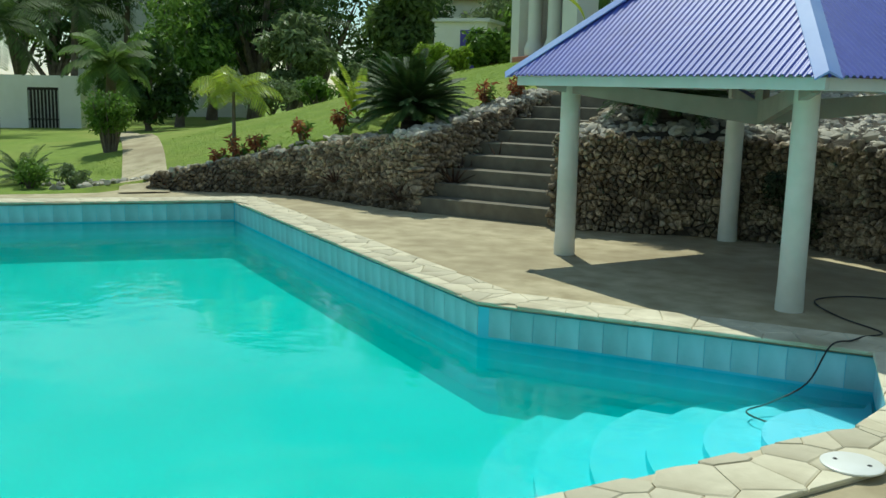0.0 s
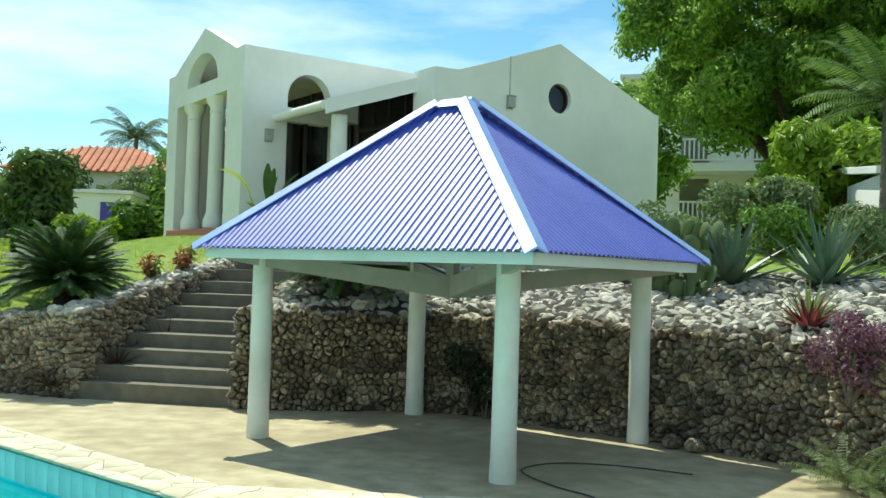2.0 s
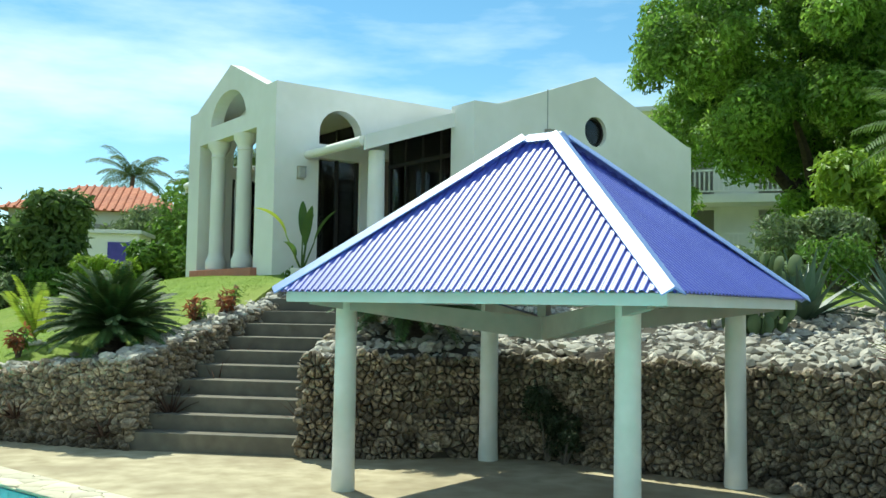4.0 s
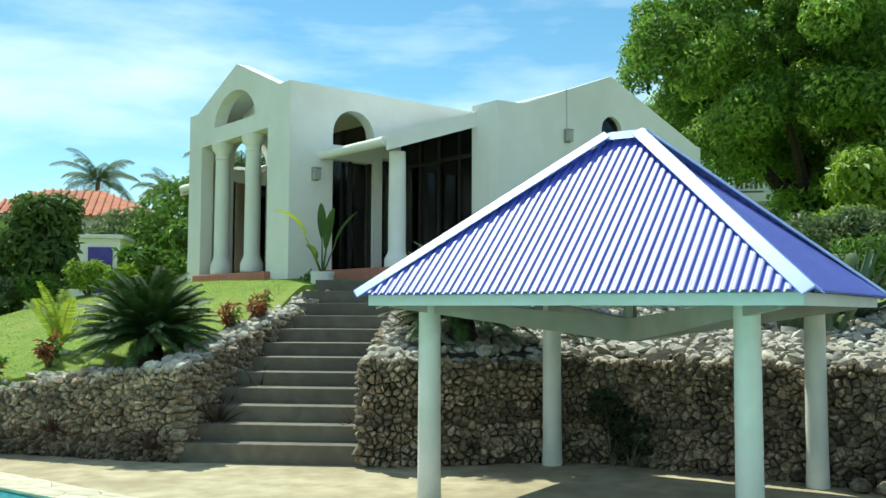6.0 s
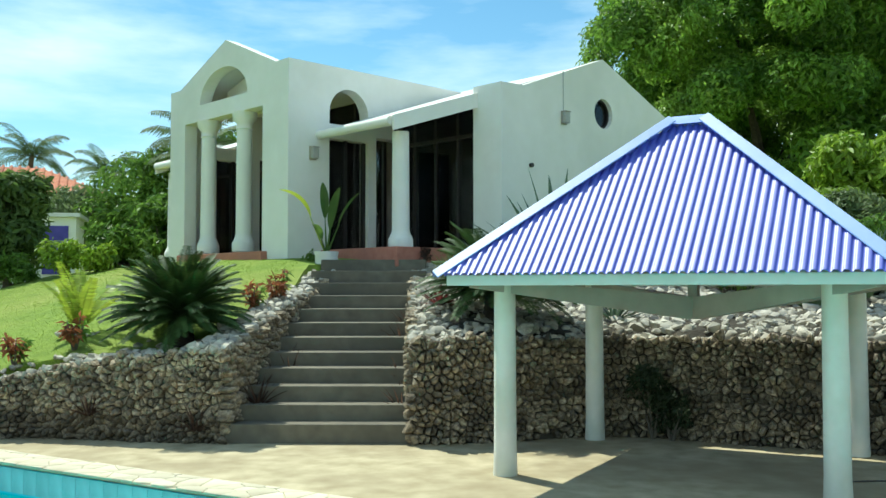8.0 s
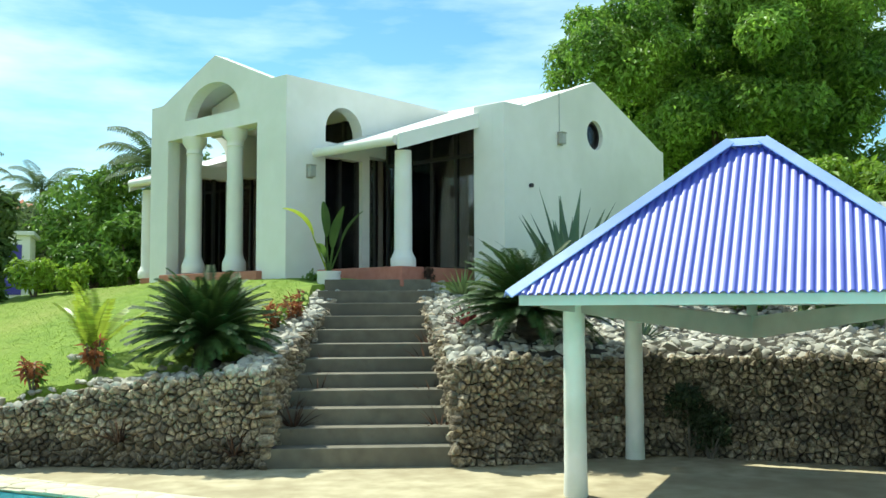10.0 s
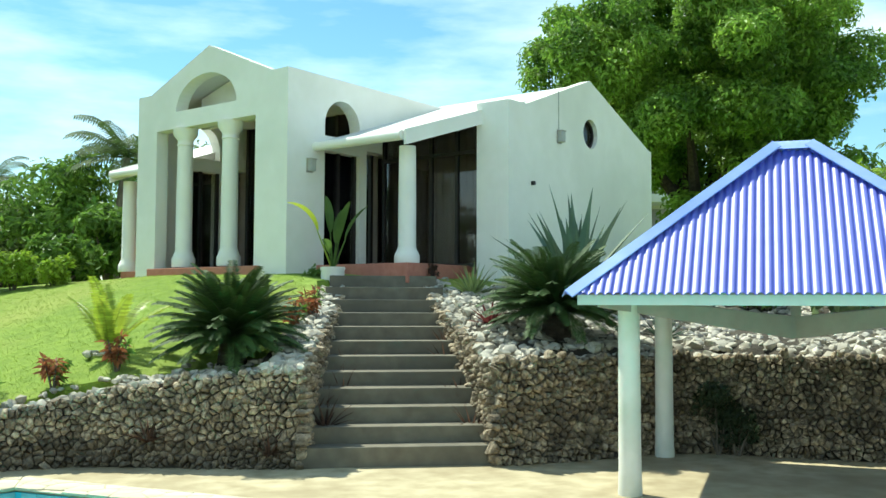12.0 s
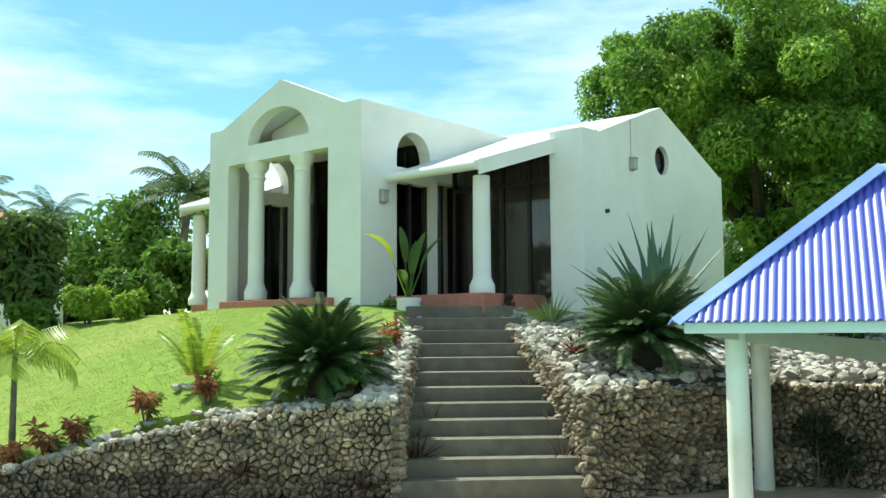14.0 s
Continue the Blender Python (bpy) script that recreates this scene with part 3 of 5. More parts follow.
# Unseen dark wall added so that the rooms read dark behind the glass.
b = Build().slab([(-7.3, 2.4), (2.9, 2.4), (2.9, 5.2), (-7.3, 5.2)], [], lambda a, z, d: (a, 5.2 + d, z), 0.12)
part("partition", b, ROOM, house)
part("portico_back", Build().box(-4.1, -0.29, 2.60, 2.612, FL + 0.06, 5.75), DARKGLASS, house, "dark tinted portico glazing").visible_shadow = False
b = Build()
for i in range(161):
    u = -4.05 + 3.7 * i / 160
    w = 2.8 + 0.045 * math.sin(u * 34) + 0.02 * math.sin(u * 11)
    b.v += [(u, w, FL + 0.05), (u, w, 5.7), (u, w + 0.01, FL + 0.05), (u, w + 0.01, 5.7)]
b.f = [q for i in range(160) for q in ((4 * i, 4 * i + 4, 4 * i + 5, 4 * i + 1), (4 * i + 2, 4 * i + 3, 4 * i + 7, 4 * i + 6))]
part("curtain", b, CURTAIN, house, "brown folded curtain behind the glass", smooth=True)
for u0 in (-4.1, -3.2, -2.25, -1.3, -0.36):
    part("mullion", Build().box(u0, u0 + 0.07, 2.57, 2.64, FL, 5.75), FRAME, house)
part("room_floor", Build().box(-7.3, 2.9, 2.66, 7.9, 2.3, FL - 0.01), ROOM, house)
part("lunette_back", Build().slab([(-3.4, 5.35), (-1.25, 5.35), (-1.25, 6.07), (-2.2, 6.34), (-3.4, 5.99)], [], lambda a, z, d: (a, 0.75 + d, z), 0.1), WHITE, house)
part("lunette_sill", Build().box(-3.4, -1.25, T + 0.002, 0.748, 5.42, 5.52), WHITE, house)
part("portico_ceiling", Build().box(-4.1, -0.29, 0.86, 5.2, 5.7, 5.76), WHITE, house)

# ---------------------------------------------------------------- plant materials
def leafmat(name, c1, c2, rough=0.5, trans=0.42, island=0.35):
    return material(name, c1, c2, rough, 1.2, 0, island=island, spec=0.35, trans=trans)


MANGO = material("mango_leaf", (0.085, 0.185, 0.03), (0.26, 0.43, 0.06), 0.45, 0.7, 0, island=0.45, spec=0.4, trans=0.55, spots=(0.37, 0.55, 0.09), spot_scale=0.45)
BRIGHT = leafmat("bright_leaf", (0.2, 0.33, 0.03), (0.37, 0.5, 0.06))
HEDGE = leafmat("hedge_leaf", (0.1, 0.2, 0.03), (0.22, 0.36, 0.06))
DULL = leafmat("grey_green_leaf", (0.14, 0.2, 0.075), (0.27, 0.34, 0.15))
PALM = leafmat("palm_leaf", (0.075, 0.14, 0.03), (0.17, 0.26, 0.06), 0.65)
YOUNG = leafmat("young_palm_leaf", (0.27, 0.36, 0.035), (0.45, 0.52, 0.075), 0.4)
CYCAD = leafmat("cycad_leaf", (0.036, 0.07, 0.016), (0.085, 0.145, 0.034), 0.65, 0.12)
AGAVE = leafmat("agave_leaf", (0.075, 0.135, 0.085), (0.16, 0.23, 0.15), 0.45, 0.05)
YUCCA = leafmat("variegated_leaf", (0.22, 0.3, 0.08), (0.42, 0.46, 0.2), 0.45, 0.15)
REDLEAF = leafmat("red_leaf", (0.28, 0.085, 0.042), (0.46, 0.2, 0.085), 0.45)
BRONZE = leafmat("bronze_leaf", (0.075, 0.042, 0.032), (0.15, 0.09, 0.06), 0.45)
DARKLEAF = leafmat("dark_tree_leaf", (0.028, 0.07, 0.014), (0.085, 0.15, 0.03), 0.5, 0.3)
DARKPALM = leafmat("dark_palm_leaf", (0.04, 0.085, 0.022), (0.11, 0.17, 0.045), 0.7, 0.3)
CREEPER = leafmat("dark_creeper_leaf", (0.02, 0.034, 0.012), (0.05, 0.068, 0.024), 0.6, 0.1)
DARKBARK = material("dark_fibrous_trunk", (0.02, 0.016, 0.012), (0.06, 0.048, 0.036), 1.0, 9, 0.9)
MIDLEAF = leafmat("mid_green_leaf", (0.08, 0.14, 0.035), (0.19, 0.27, 0.075))
PURPLE = leafmat("purple_leaf", (0.15, 0.055, 0.09), (0.29, 0.15, 0.19), 0.5)
DARKRED = leafmat("dark_red_leaf", (0.1, 0.022, 0.024), (0.19, 0.05, 0.045), 0.45)
GRASS = leafmat("grass_blade", (0.2, 0.31, 0.03), (0.28, 0.39, 0.05), 0.8, 0.25, 0.06)
BARK = material("grey_bark", (0.1, 0.08, 0.06), (0.2, 0.17, 0.13), 0.95, 6, 0.8, spots=(0.07, 0.06, 0.05))
TERRACOTTA = material("clay_roof_tile", (0.45, 0.14, 0.07), (0.6, 0.24, 0.13), 0.85, 5, 0.3, spots=(0.36, 0.13, 0.08))
PURPLEDOOR = material("violet_door_paint", (0.06, 0.05, 0.3), (0.09, 0.07, 0.38), 0.5, 4, 0.05)
POTWHITE = material("white_glazed_pot", (0.72, 0.72, 0.68), (0.8, 0.8, 0.76), 0.35, 4, 0.1)
RUBBER = material("black_rubber_hose", (0.03, 0.03, 0.03), (0.055, 0.053, 0.05), 0.6, 8, 0.05)
PLASTIC = material("white_plastic", (0.78, 0.78, 0.72), (0.84, 0.84, 0.8), 0.4, 6, 0.03)
LAMP = material("grey_lamp_glass", (0.35, 0.36, 0.33), (0.45, 0.45, 0.42), 0.4, 6, 0.05)


# ---------------------------------------------------------------- plants
def leaf_mesh(points, normals, size, rng, ratio=0.45):
    """Folded pointed leaves at the points."""
    n = len(points)
    d = rng.normal(size=(n, 3))
    d[:, 2] -= 0.5
    d -= normals * np.sum(d * normals, 1)[:, None] * 0.8
    d /= np.linalg.norm(d, axis=1)[:, None]
    s = np.cross(normals, d)
    s /= np.linalg.norm(s, axis=1)[:, None] + 1e-9
    k = (size * rng.uniform(0.6, 1.35, n))[:, None]
    up = normals * k * 0.12
    v = np.stack([points, points + d * k * 0.45 + s * k * ratio * 0.5 + up, points + d * k, points + d * k * 0.45 - s * k * ratio * 0.5 + up], 1).reshape(-1, 3)
    f = np.arange(n * 4).reshape(n, 4)
    b = Build()
    b.v = v.tolist()
    b.f = [(a, c, e) for a, c, e, _ in f.tolist()] + [(a, e, g) for a, _, e, g in f.tolist()]
    return b


def crown(rng, centre, radii, blobs, leaves, size, blob=0.36):
    """Leaves on the shells of many overlapping clumps."""
    c, r = np.array(centre, float), np.array(radii, float)
    d = rng.normal(size=(blobs, 3))
    d /= np.linalg.norm(d, axis=1)[:, None]
    k = rng.uniform(0.35, 1.0, blobs)[:, None] ** 0.6
    cs = c + d * k * r * (1 - blob * 0.75)
    rs = r.mean() * blob * rng.uniform(0.55, 1.15, blobs)
    pick = rng.choice(blobs, leaves, p=rs ** 2 / np.sum(rs ** 2))
    q = rng.normal(size=(leaves, 3))
    q[:, 2] += 0.25
    q /= np.linalg.norm(q, axis=1)[:, None]
    p = cs[pick] + q * (rs[pick] * rng.uniform(0.6, 1.05, leaves))[:, None] * np.array([1, 1, 0.8])
    nrm = q + rng.normal(size=(leaves, 3)) * 0.45
    nrm[:, 2] += 0.25
    nrm /= np.linalg.norm(nrm, axis=1)[:, None]
    return leaf_mesh(p, nrm, size, rng), cs


def broadleaf(name, x, y, height, radius, seed, mat, label, category="tree", leaves=6000, size=0.22, low=0.25, blobs=26, trunk=0.16, z=None, flat=1.0, blob=0.36):
    rng = np.random.default_rng(seed)
    z = ground(x, y) - 0.05 if z is None else z
    tree = thing(name, pose(x, y, z), label, category)
    cz = height * (low + 1) / 2
    b, cs = crown(rng, (0, 0, cz), (radius, radius, height * (1 - low) / 2 * flat), blobs, leaves, size, blob)
    part("crown", b, mat, tree)
    t = Build()
    fork = height * low * 0.9 + 0.1
    t.tube([(0, 0, -0.15), (0.02 * radius, 0.03, fork * 0.5), (0, 0, fork)], [trunk * 1.35, trunk, trunk * 0.85], 10)
    for c in cs[:: max(1, len(cs) // 9)]:
        mid = Vector(c) * 0.5 + Vector((0, 0, fork * 0.55))
        t.tube([(0, 0, fork * 0.9), mid, c], [trunk * 0.6, trunk * 0.35, trunk * 0.08], 6)
    part("trunk", t, DARKBARK if name == "mango_tree" else BARK, tree, smooth=True)
    return tree


def frond(b, base, az, pitch, length, pairs, leaflet, droop, rng, width=0.03, vee=0.5):
    """A feather frond: a drooping midrib with leaflets along both sides."""
    p = Vector(base)
    el = pitch
    pts, dirs = [p.copy()], []
    seg = 12
    for i in range(seg):
        d = Vector((math.cos(az) * math.cos(el), math.sin(az) * math.cos(el), math.sin(el)))
        dirs.append(d)
        p = p + d * length / seg
        pts.append(p.copy())
        el -= droop / seg * (0.4 + 1.2 * i / seg)
    dirs.append(dirs[-1])
    b.tube(pts[::3], [0.012 * length, 0.009 * length, 0.006 * length, 0.004 * length, 0.002 * length][:len(pts[::3])], 4)
    across = Vector((-math.sin(az), math.cos(az), 0))
    for i in range(pairs):
        k = 0.12 + 0.87 * i / (pairs - 1)
        j = min(seg - 1, int(k * seg))
        q = pts[j].lerp(pts[j + 1], k * seg - j)
        d = dirs[j]
        up = across.cross(d)
        ll = leaflet * (math.sin(math.pi * min(1, 0.18 + 0.7 * k)) ** 0.7) * rng.uniform(0.85, 1.1)
        for s in (-1, 1):
            o = (across * s * 0.92 + d * 0.4 + up * vee * 0.2).normalized()
            tip = q + o * ll - Vector((0, 0, ll * ll * 0.35 / max(leaflet, 0.1) * abs(droop)))
            w = d * width * 0.5
            mid = q.lerp(tip, 0.5) + up * 0.01
            k0 = len(b.v)
            b.v += [tuple(q - w * 0.5), tuple(mid - w), tuple(tip), tuple(mid + w), tuple(q + w * 0.5)]
            b.f += [(k0, k0 + 1, k0 + 3, k0 + 4), (k0 + 1, k0 + 2, k0 + 3)]


def palm(name, x, y, trunk_h, fronds, length, seed, mat, label, category="palm", pairs=26, leaflet=0.4, droop=1.3, thick=0.12, lean=0.0, pitch=(0.1, 1.3), width=0.035, z=None):
    rng = np.random.default_rng(seed)
    z = ground(x, y) - 0.03 if z is None else z
    p = thing(name, pose(x, y, z), label, category)
    t = Build()
    steps = 14
    path = [(lean * (i / steps) ** 2, 0, trunk_h * i / steps) for i in range(steps + 1)]
    t.tube([(0, 0, -0.2)] + path, [thick * 1.3] + [thick * (1.15 - 0.35 * i / steps + 0.07 * (i % 2)) for i in range(steps + 1)], 10)
    part("trunk", t, DARKBARK if category == "cycad" else BARK, p, smooth=True)
    b = Build()
    for i in range(fronds):
        k = (i + 0.5) / fronds
        frond(b, (lean, 0, trunk_h), i * 2.399 + rng.uniform(-0.2, 0.2), pitch[0] + (pitch[1] - pitch[0]) * k, length * rng.uniform(0.85, 1.1), pairs, leaflet, droop * rng.uniform(0.8, 1.2), rng, width)
    part("fronds", b, mat, p)
    return p


def blades(name, x, y, count, length, width, seed, mat, label, category, tilt=(0.1, 1.35), droop=0.25, stem=0.0, z=None, thick=0.012):
    """A rosette of tapering channelled blades."""
    rng = np.random.default_rng(seed)
    z = ground(x, y) - 0.02 if z is None else z
    p = thing(name, pose(x, y, z), label, category)
    b = Build()
    for i in range(count):
        az = i * 2.399 + rng.uniform(-0.25, 0.25)
        el = tilt[0] + (tilt[1] - tilt[0]) * ((i + 0.5) / count) + rng.uniform(-0.08, 0.08)
        ln = length * rng.uniform(0.75, 1.1)
        across = Vector((-math.sin(az), math.cos(az), 0))
        q = Vector((0.03 * math.cos(az), 0.03 * math.sin(az), stem))
        rows = []
        for j in range(6):
            k = j / 5
            d = Vector((math.cos(az) * math.cos(el), math.sin(az) * math.cos(el), math.sin(el)))
            up = across.cross(d) * -1
            w = width * (0.55 + 0.45 * math.sin(math.pi * min(1, k + 0.25))) * (1 - k ** 2.2) + 0.002
            rows.append((q - across * w + up * w * 0.35, q - up * thick * (1 - k), q + across * w + up * w * 0.35))
            q = q + d * ln / 5
            el -= droop / 5 * (0.5 + k)
        k0 = len(b.v)
        for r in rows:
            b.v += [tuple(a) for a in r]
        for j in range(5):
            a = k0 + 3 * j
            b.f += [(a, a + 1, a + 4, a + 3), (a + 1, a + 2, a + 5, a + 4)]
    part("leaves", b, mat, p)
    if stem:
        part("stem", Build().tube([(0, 0, -0.1), (0, 0, stem + 0.03)], 0.05, 8), BARK, p, smooth=True)
    return p


def bush(name, x, y, height, radius, seed, mat, label, leaves=900, size=0.09, z=None, ratio=0.4, category="shrub"):
    rng = np.random.default_rng(seed)
    z = ground(x, y) - 0.03 if z is None else z
    p = thing(name, pose(x, y, z), label, category)
    b, cs = crown(rng, (0, 0, height * 0.55), (radius, radius, height * 0.5), 9, leaves, size, 0.45)
    part("foliage", b, mat, p)
    for c in cs:
        part("stem", Build().tube([(0, 0, -0.05), Vector(c) * 0.5, c], [0.02, 0.014, 0.004], 5), BARK, p)
    return p


def croton(x, y, height, seed, mat):
    rng = np.random.default_rng(seed)
    p = thing("croton", pose(x, y, ground(x, y) - 0.03), "small croton with orange-red leaves on the wall top", "shrub")
    for i in range(5):
        a = i * 1.3 + rng.uniform(-0.3, 0.3)
        top = Vector((0.13 * math.cos(a), 0.13 * math.sin(a), height * rng.uniform(0.6, 1.1)))
        s = part("stem", Build().tube([(0, 0, -0.05), top * 0.5 + Vector((0, 0, 0.02)), top], [0.014, 0.011, 0.007], 6), BARK, p)
        n = 30
        k = rng.uniform(0.45, 1.0, n)
        pts = np.array([tuple(top * q) for q in k])
        az = rng.uniform(0, 6.3, n)
        nrm = np.stack([np.cos(az) * 0.6, np.sin(az) * 0.6, np.full(n, 0.75)], 1)
        part("leaves", leaf_mesh(pts, nrm, 0.13, rng, 0.32), mat if i else HEDGE, s)
    return p


def vase_shrub(x, y, height, radius, seed):
    rng = np.random.default_rng(seed)
    p = thing("columnar_shrub", pose(x, y, ground(x, y) - 0.04), "upright vase-shaped green shrub with several stems on the lawn", "shrub")
    pts = []
    for i in range(26):
        a, r = i * 2.399, radius * math.sqrt((i + 0.5) / 26)
        top = Vector((r * math.cos(a), r * math.sin(a), height * (1.0 - 0.18 * (r / radius) ** 2) * rng.uniform(0.9, 1.04)))
        mid = Vector((top.x * 0.45, top.y * 0.45, height * 0.36))
        part("stem", Build().tube([(0.1 * math.cos(a), 0.1 * math.sin(a), -0.05), mid, top], [0.026, 0.018, 0.005], 6), BARK, p)
        for q in rng.uniform(0.05, 1.0, 170):
            c = mid.lerp(top, q)
            pts.append((c.x + rng.normal() * 0.06, c.y + rng.normal() * 0.06, c.z + rng.normal() * 0.05))
    pts = np.array(pts)
    nrm = rng.normal(size=pts.shape)
    nrm[:, 2] += 0.6
    nrm /= np.linalg.norm(nrm, axis=1)[:, None]
    part("foliage", leaf_mesh(pts, nrm, 0.09, rng), HEDGE, p)
    return p


# cycads beside the stairs
palm("cycad", -0.85, 11.13, 0.4, 130, 1.0, 3, CYCAD, "dark green cycad with a stout trunk on the lawn edge", "cycad", 56, 0.15, 0.9, 0.17, pitch=(-0.1, 1.4), width=0.016)
palm("cycad", 3.3, 11.2, 0.45, 120, 1.08, 5, CYCAD, "dark green cycad rising from the pale rockery", "cycad", 56, 0.15, 0.95, 0.18, pitch=(-0.05, 1.3), width=0.016)
palm("young_palm", -2.47, 11.84, 0.12, 8, 0.95, 8, YOUNG, "small yellow-green feather palm in the lawn", "palm", 24, 0.17, 0.75, 0.04, pitch=(0.8, 1.5), width=0.04)
palm("coconut_palm", -4.39, 10.79, 1.15, 11, 0.95, 9, YOUNG, "young yellow-green coconut palm in the lawn", "palm", 24, 0.32, 1.9, 0.035, pitch=(0.2, 1.2), width=0.025)
# red foliage along the top of the left wall
for i, (x, y, h) in enumerate(((-2.21, 11.06, 0.42), (-2.89, 10.84, 0.36), (-3.6, 10.52, 0.4), (-3.87, 10.34, 0.42), (-4.16, 10.2, 0.36), (-4.43, 9.94, 0.34), (-4.79, 9.66, 0.32), (0.11, 12.9, 0.5), (-0.13, 12.22, 0.52))):
    croton(x, y, h, 40 + i, REDLEAF)
for i, (x, y, z) in enumerate(((-1.69, 10.24, 0.3), (0.53, 11.5, 0.62), (0.59, 12.16, 0.85), (2.04, 11.27, 0.6), (2.0, 12.31, 1.0), (0.3, 10.54, 0.38), (2.07, 12.78, 1.2), (0.16, 10.86, 0.42), (0.23, 11.2, 0.5), (0.4, 11.82, 0.72), (-0.33, 10.02, 0.15), (2.08, 10.61, 0.3))):
    blades("bromeliad", x, y, 22, 0.42, 0.014, 60 + i, BRONZE, "bronze bromeliad growing out of the stone wall", "bromeliad", (0.1, 1.4), 0.5, z=z)
blades("bromeliad", 2.54, 11.85, 24, 0.36, 0.03, 70, DARKRED, "red bromeliad among pale rockery stones", "bromeliad", z=ground(2.54, 11.85))
blades("bromeliad", 8.85, 9.0, 34, 0.42, 0.03, 71, DARKRED, "dark red bromeliad on the rockery", "bromeliad", (0.1, 1.4))
blades("variegated_yucca", 2.71, 14.31, 34, 0.6, 0.03, 72, YUCCA, "yellow-green variegated yucca on the rockery", "yucca", (0.05, 1.4), 0.35)
blades("variegated_yucca", 8.91, 9.3, 40, 0.5, 0.022, 73, YUCCA, "small bright green yucca on the rockery", "yucca", (0.05, 1.4), 0.3)
blades("agave", 4.38, 14.03, 30, 1.75, 0.15, 74, AGAVE, "large grey-green agave before the gable wall", "agave", (0.35, 1.52), 0.1, z=ground(4.38, 14.03) + 0.05)
blades("agave", 3.48, 13.18, 30, 1.0, 0.06, 75, AGAVE, "grey-green agave on the rockery", "agave", (0.2, 1.4), 0.2)
blades("agave", 8.39, 11.81, 22, 1.15, 0.1, 76, AGAVE, "broad grey agave on the rockery", "agave", (0.3, 1.45), 0.3)
blades("agave", 9.48, 11.35, 46, 1.1, 0.06, 77, AGAVE, "spiky dark agave on the rockery", "agave", (0.05, 1.4), 0.15)
blades("agave", 6.28, 13.68, 30, 0.9, 0.05, 78, AGAVE, "grey-green agave beside the house", "agave", (0.1, 1.4), 0.2)
for i, (x, y) in enumerate(((4.9, 11.57),)):
    blades("yucca", x, y, 34, 0.5, 0.02, 80 + i, PALM if i % 2 else AGAVE, "small spiky yucca on the rockery", "yucca", (0.0, 1.4), 0.3)
for i, (x, y, h, r) in enumerate(((8.25, 12.76, 0.9, 0.7), (7.45, 13.71, 1.0, 0.7), (9.21, 13.82, 0.9, 0.8), (10.23, 12.59, 0.8, 0.7), (8.64, 15.19, 1.1, 0.8), (6.87, 12.81, 0.7, 0.5), (10.64, 14.64, 0.9, 0.8))):
    bush("garden_shrub", x, y, h, r, 210 + i, (DULL, DULL, HEDGE)[i % 3], "grey-green garden shrub behind the rockery", 1100, 0.11)
bush("wall_creeper", 5.15, 10.4, 1.1, 0.42, 220, CREEPER, "dark creeper growing on the rubble wall", 4200, 0.055, z=0.02)
bush("wall_creeper", 5.35, 10.28, 0.7, 0.38, 221, CREEPER, "dark creeper at the foot of the rubble wall", 2200, 0.055, z=0)
bush("purple_shrub", 8.95, 7.7, 0.9, 0.55, 90, PURPLE, "purple-leaved shrub trailing over the wall", 2800, 0.055, z=0.75)
palm("fern", 8.88, 7.5, 0.05, 13, 0.6, 91, DULL, "green fern at the foot of the stone wall", "fern", 20, 0.13, 0.9, 0.03, pitch=(0.2, 1.2), width=0.012, z=0)
palm("fern", 8.98, 7.25, 0.05, 11, 0.5, 92, DULL, "green fern at the foot of the stone wall", "fern", 20, 0.12, 0.9, 0.03, pitch=(0.1, 1.2), width=0.012, z=0)


def prickly_pear(x, y, seed):
    rng = np.random.default_rng(seed)
    p = thing("prickly_pear", pose(x, y, ground(x, y) - 0.03), "clump of green prickly pear cactus pads", "cactus")
    for i in range(40):
        lvl = i % 5
        a, r = rng.uniform(0, 6.3), 0.3 * rng.uniform(0.2, 1) * (1 + 0.12 * lvl)
        b = Build()
        m = pose(r * math.cos(a), r * math.sin(a), 0.12 + 0.19 * lvl, rng.uniform(-15, 15), rng.uniform(-30, 30), rng.uniform(0, 180))
        ring = [(0.02, -0.13), (0.07, -0.07), (0.1, 0.02), (0.085, 0.1), (0.04, 0.145), (-0.04, 0.145), (-0.085, 0.1), (-0.1, 0.02), (-0.07, -0.07), (-0.02, -0.13)]
        v = [m @ Vector((q[0] * s, d, q[1] * s)) for s, d in ((0.75, -0.018), (1, 0), (0.75, 0.018)) for q in ring]
        f = [tuple(range(9, -1, -1)), tuple(range(20, 30))]
        f += [(k * 10 + j, k * 10 + (j + 1) % 10, (k + 1) * 10 + (j + 1) % 10, (k + 1) * 10 + j) for k in (0, 1) for j in range(10)]
        part("pad", b.add(v, f), DULL, p, smooth=True)


prickly_pear(7.8, 11.17, 4)
prickly_pear(7.41, 11.66, 5)

# ---------------------------------------------------------------- trees and far buildings
broadleaf("mango_tree", 12.3, 27.79, 12.6, 6.1, 11, MANGO, "large dense mango tree behind the house", leaves=165000, size=0.19, low=0.36, blobs=190, trunk=0.42, z=0.6, blob=0.175)
broadleaf("mango_tree", 23.0, 31.13, 7.4, 4.5, 12, MANGO, "large dense mango tree behind the garden", leaves=24000, size=0.34, low=0.1, blobs=80, blob=0.24, trunk=0.4, z=0.6)
broadleaf("mango_tree", 7.46, 35.01, 9.6, 2.69, 18, MANGO, "dark leafy tree rising behind the house roof", leaves=9000, size=0.3, low=0.2, blobs=40, trunk=0.2, z=0.6, blob=0.28)
